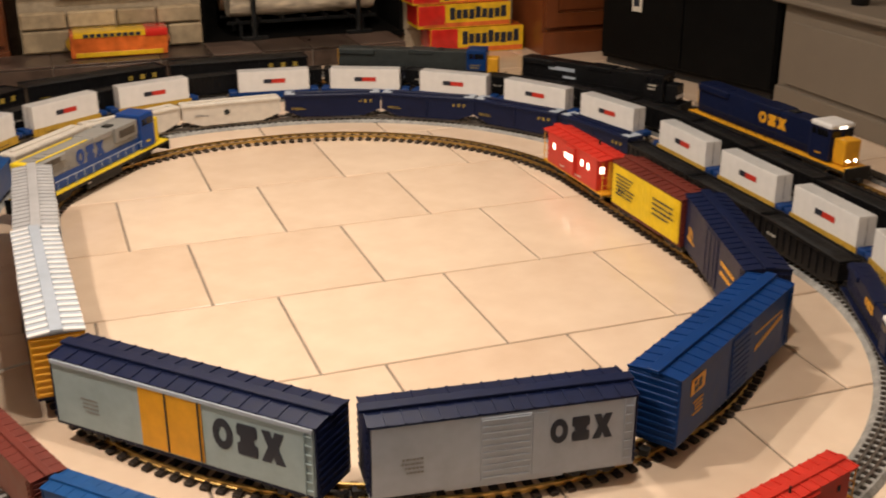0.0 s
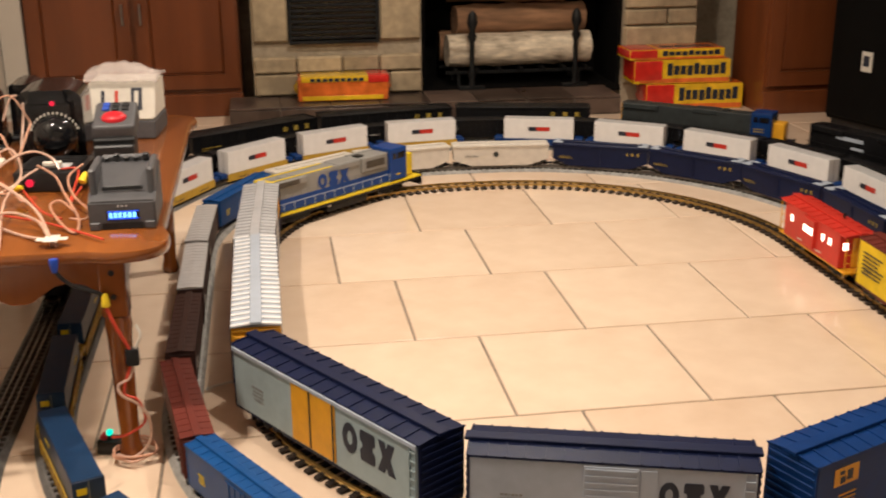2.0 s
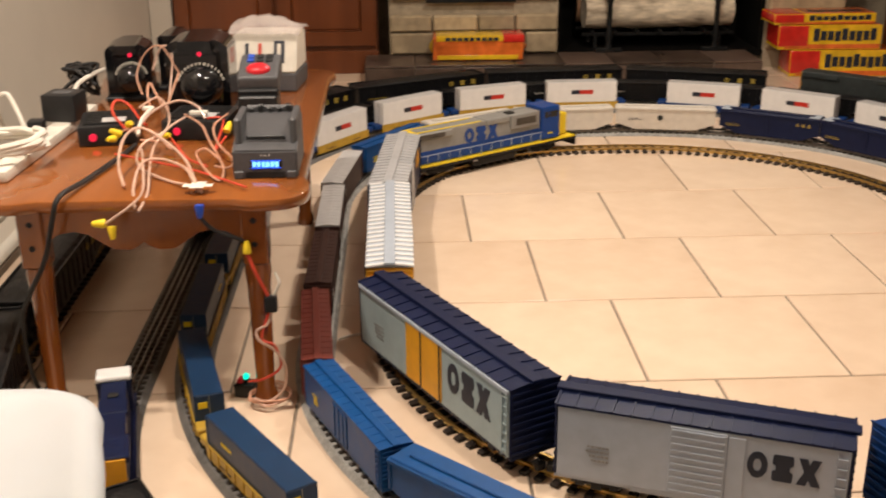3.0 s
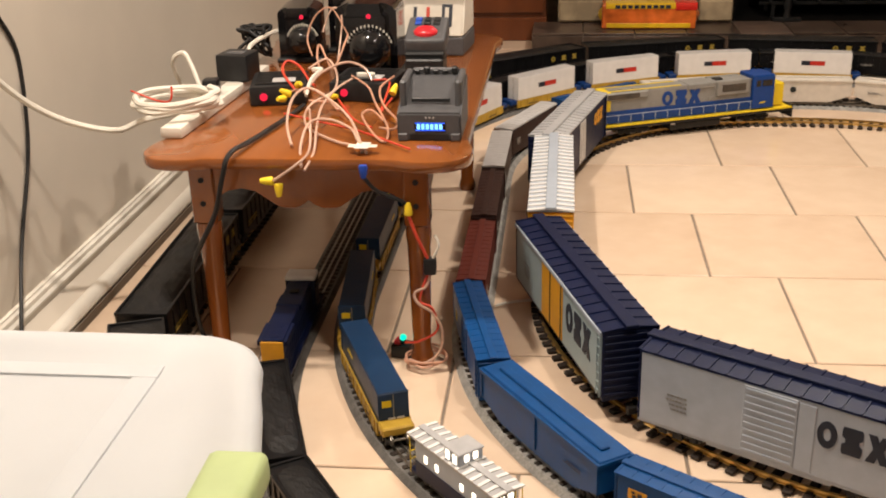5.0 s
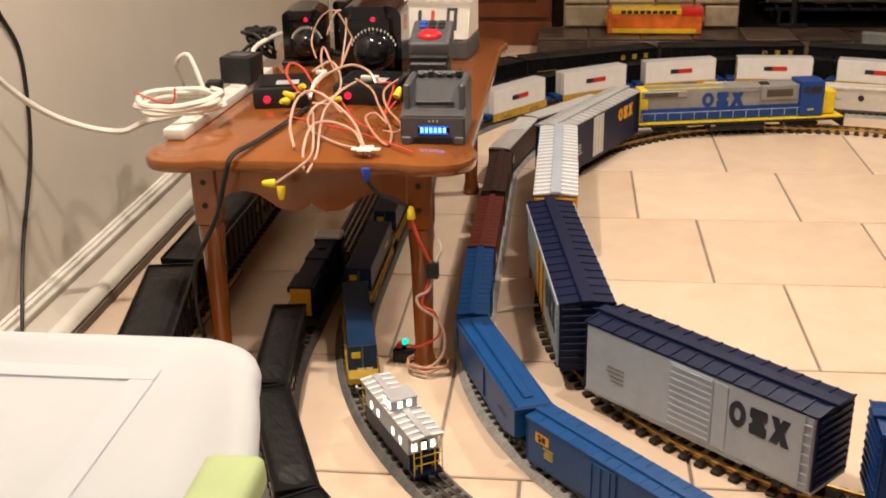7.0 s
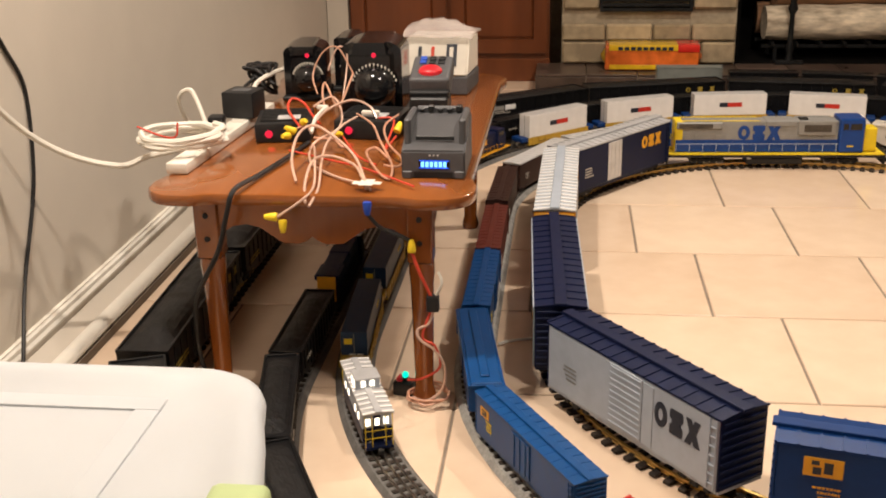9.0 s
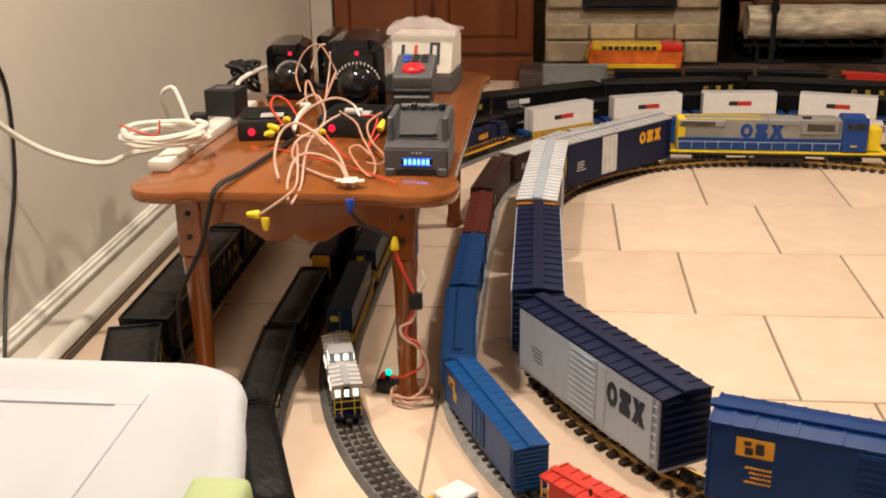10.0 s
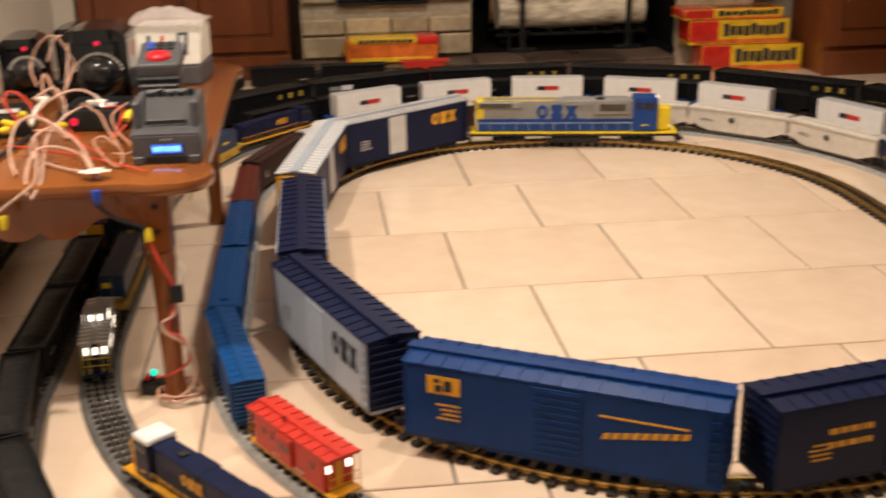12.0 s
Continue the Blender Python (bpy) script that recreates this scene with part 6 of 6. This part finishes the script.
# tangle of speaker wire between the power bricks and the table edge
# the wire that hangs over the edge, then the loops on the table
cable("speaker_wire", [(-0.76, -1.20, 0.50), (-0.73, -1.33, 0.50), (-0.715, -1.42, TZ + 0.004), (-0.725, -1.486, TZ - 0.004), (-0.775, -1.490, 0.432)], 0.0026, "wire_clear", None, "clear speaker wire hanging over the table edge", "wire")["group"] = "wires on the table"
for pts, mt, r in (
    ([(-0.755, -1.400, 0.478), (-0.779, -1.330, 0.505), (-0.782, -1.250, 0.538), (-0.759, -1.200, 0.547), (-0.701, -1.250, 0.533), (-0.648, -1.320, 0.512), (-0.615, -1.400, 0.489), (-0.605, -1.430, 0.474)], "wire_clear", 0.0030),
    ([(-0.720, -1.475, 0.457), (-0.736, -1.400, 0.479), (-0.734, -1.320, 0.503), (-0.698, -1.300, 0.505), (-0.645, -1.340, 0.498), (-0.618, -1.400, 0.489), (-0.596, -1.435, 0.474)], "wire_clear", 0.0030),
    ([(-0.711, -1.487, 0.454), (-0.703, -1.430, 0.474), (-0.720, -1.320, 0.490), (-0.728, -1.220, 0.511), (-0.714, -1.120, 0.526), (-0.691, -1.050, 0.532)], "wire_clear", 0.0028),
    ([(-0.697, -1.020, 0.532), (-0.650, -1.080, 0.521), (-0.623, -1.150, 0.503), (-0.575, -1.290, 0.486), (-0.571, -1.360, 0.475), (-0.603, -1.320, 0.483), (-0.637, -1.240, 0.498), (-0.623, -1.200, 0.498), (-0.588, -1.250, 0.488)], "copper_wire", 0.0026),
    ([(-0.602, -1.000, 0.526), (-0.622, -1.080, 0.518), (-0.601, -1.170, 0.502), (-0.560, -1.250, 0.489), (-0.560, -1.300, 0.485), (-0.592, -1.290, 0.485)], "copper_wire", 0.0026),
    ([(-0.794, -1.100, 0.512), (-0.768, -1.030, 0.540), (-0.714, -1.000, 0.559), (-0.671, -1.000, 0.546), (-0.650, -1.020, 0.521)], "wire_clear", 0.0030),
    ([(-0.784, -1.120, 0.510), (-0.785, -1.060, 0.532), (-0.766, -1.020, 0.549)], "cable_white", 0.0042),
    ([(-0.816, -1.080, 0.510), (-0.864, -1.000, 0.535), (-0.861, -0.970, 0.555), (-0.833, -0.970, 0.545), (-0.797, -1.020, 0.519), (-0.781, -1.040, 0.513)], "wire_red", 0.0030),
    ([(-0.822, -1.180, 0.485), (-0.725, -1.240, 0.482), (-0.633, -1.300, 0.480), (-0.511, -1.420, 0.478)], "wire_red", 0.0022),
    ([(-0.775, -1.000, 0.533), (-0.798, -0.920, 0.557), (-0.798, -0.880, 0.575), (-0.751, -0.970, 0.538), (-0.733, -0.900, 0.584), (-0.732, -0.860, 0.596)], "copper_wire", 0.0026),
    ([(-0.740, -0.820, 0.588), (-0.781, -0.800, 0.649), (-0.821, -0.800, 0.633), (-0.842, -0.820, 0.582), (-0.819, -0.880, 0.548)], "copper_wire", 0.0019),
    ([(-0.807, -0.800, 0.591), (-0.790, -0.780, 0.638), (-0.773, -0.780, 0.646), (-0.757, -0.800, 0.619), (-0.749, -0.920, 0.543)], "wire_clear", 0.0022),
    ([(-0.808, -0.980, 0.539), (-0.771, -0.940, 0.554), (-0.737, -1.000, 0.534), (-0.729, -1.080, 0.512), (-0.763, -1.160, 0.502), (-0.767, -1.220, 0.489), (-0.741, -1.290, 0.481), (-0.674, -1.360, 0.476), (-0.626, -1.410, 0.482)], "wire_clear", 0.0028),
    ([(-0.841, -1.100, 0.500), (-0.816, -1.080, 0.514), (-0.761, -1.100, 0.516), (-0.699, -1.200, 0.500), (-0.716, -1.150, 0.501), (-0.774, -1.140, 0.504)], "copper_wire", 0.0026),
    ([(-0.719, -1.100, 0.503), (-0.661, -1.220, 0.485), (-0.608, -1.290, 0.485)], "wire_red", 0.0024),
    ([(-0.646, -1.020, 0.522), (-0.610, -1.020, 0.519), (-0.605, -1.140, 0.501), (-0.603, -1.200, 0.495), (-0.594, -1.100, 0.499)], "wire_red", 0.0026),
):
    cable("speaker_wire", pts, r, mt, None, "copper speaker wire looping over the table", "wire")["group"] = "wires on the table"


for x, z, w in ((-0.668, 0.530, 0.042), (-0.784, 0.542, 0.022)):
    solid("splice_connector", B(x - w / 2, x + w / 2, -1.006, -0.992, z - 0.005, z + 0.005, 0.002), "cable_white", "white plastic splice connector among the wires", "connector", "", True)


def wire_nut(x, y, z, rx, rz, mat, what):
    bm = bmesh.new()
    lathe(bm, [(0.0085, 0.0), (0.0090, 0.004), (0.0070, 0.018), (0.0045, 0.026)], pose(x, y, z, rx, 0, rz), 10)
    return tagged(solid("wire_nut", bm, mat, what, "wire nut", "", True), group="wire nuts")


for x, y, z, rx, rz in ((-0.814, -1.070, 0.522, 70, 30), (-0.841, -1.100, 0.498, 80, -20), (-0.829, -1.090, 0.505, 60, -60), (-0.737, -1.100, 0.501, 75, 60), (-0.595, -1.080, 0.505, 50, 160)):
    wire_nut(x, y, z, rx, rz, "wire_nut", "yellow plastic wire nut on spliced wires")
wire_nut(-0.775, -1.490, 0.432, 90, -90, "wire_nut", "yellow wire nut hanging below the table edge")
wire_nut(-0.765, -1.487, 0.425, 170, 0, "wire_nut", "yellow wire nut hanging below the table edge")
wire_nut(-0.594, -1.490, 0.466, 175, 0, "blue_nut", "blue wire nut below the table edge")
tape = solid("tape_patch", boxes((-0.634, -0.576, -1.434, -1.416, TZ + 0.0150, TZ + 0.0158), (-0.619, -0.591, -1.446, -1.404, TZ + 0.0160, TZ + 0.0168)), "cable_white", "strips of white tape holding wires on the table edge", "tape")

# wires down the leg, splice, and the little lamp box on the floor
cable("leg_wire", [(-0.594, -1.488, 0.440), (-0.570, -1.480, 0.41), (-0.530, -1.460, 0.385), (-0.515, -1.452, 0.372)], 0.0040, "cable_black", None, "dark wire hanging at the table leg")
wire_nut(-0.514, -1.455, 0.352, 0, 0, "wire_nut", "yellow wire nut beside the table leg")
cable("leg_wire", [(-0.514, -1.455, 0.352), (-0.500, -1.462, 0.315), (-0.480, -1.462, 0.268), (-0.472, -1.458, 0.245)], 0.0036, "wire_red", None, "orange wire hanging at the table leg")
joint = solid("inline_switch", B(-0.486, -0.460, -1.468, -1.450, 0.226, 0.262, 0.005, 2), "black_plastic", "small black inline switch on the leg wires", "switch", "", True)
cable("leg_wire", [(-0.472, -1.458, 0.228), (-0.482, -1.462, 0.20), (-0.505, -1.462, 0.185), (-0.500, -1.466, 0.165), (-0.470, -1.462, 0.14), (-0.452, -1.458, 0.10), (-0.458, -1.455, 0.05), (-0.490, -1.455, 0.020), (-0.525, -1.440, 0.020)], 0.0030, "wire_clear", None, "pale wire looped round the table leg")
cable("leg_wire", [(-0.466, -1.460, 0.262), (-0.454, -1.462, 0.29), (-0.462, -1.455, 0.31)], 0.0030, "cable_white", None, "white wire at the inline switch")
cable("leg_wire", [(-0.478, -1.458, 0.226), (-0.495, -1.464, 0.17), (-0.47, -1.462, 0.15), (-0.462, -1.456, 0.10), (-0.50, -1.452, 0.07), (-0.535, -1.42, 0.05)], 0.0026, "wire_red", None, "red wire looped round the table leg")
cable("leg_wire", ring_points(-0.492, -1.425, 0.012, 0.042, 0.045, 2.4, 12, 0.006, 0.006, 9), 0.0028, "copper_wire", None, "coil of copper wire round the leg's foot")
led = thing("signal_lamp", "small black lamp box with a glowing green light on the floor", "lamp", pose(-0.545, -1.385, 0.0006, 0, 0, -12))
part("housing", B(-0.024, 0.020, -0.018, 0.018, 0.0, 0.030, 0.004, 2), "black_plastic", led, "", True)
part("bracket", boxes((-0.006, 0.004, -0.006, 0.006, 0.030, 0.044)), "black_plastic", led)
bm = bmesh.new()
lathe(bm, [(0.0068, 0.0), (0.0072, 0.004), (0.006, 0.008), (0.003, 0.011)], Matrix.Translation((0.004, -0.008, 0.050)) @ Matrix.Rotation(radians(90), 4, "X"), 16)
part("lens", bm, "green_led", led, "glowing green lens", True)
part("terminal", B(-0.018, -0.004, -0.012, 0.010, 0.030, 0.040, 0.002), "red_button", led, "red terminal")
cable("track_wire", [(-0.36, -1.135, 0.008), (-0.335, -1.125, 0.012), (-0.30, -1.112, 0.012), (-0.268, -1.105, 0.012)], 0.0035, "cable_white", None, "short pale wire with a clip joined to the rails", "wire")


# ---------------------------------------------------------------- how the trains go
def motions():
    for car, loop, s, v, wheelbase in RUNS:
        walk(car, [(0.5 * k, loop.car(s + v * 0.5 * k, wheelbase)) for k in range(25)])
        if loop is LOOP_1:
            # wheels of the inner train roll on their rails
            for axle in [o for o in car.children_recursive if o.name.startswith("wheelset")]:
                x, y, z = axle.location
                walk(axle, [(0.25 * k, pose(x, y, z, 0, math.degrees(v * 0.25 * k / 0.0145), 0)) for k in range(49)])


motions()
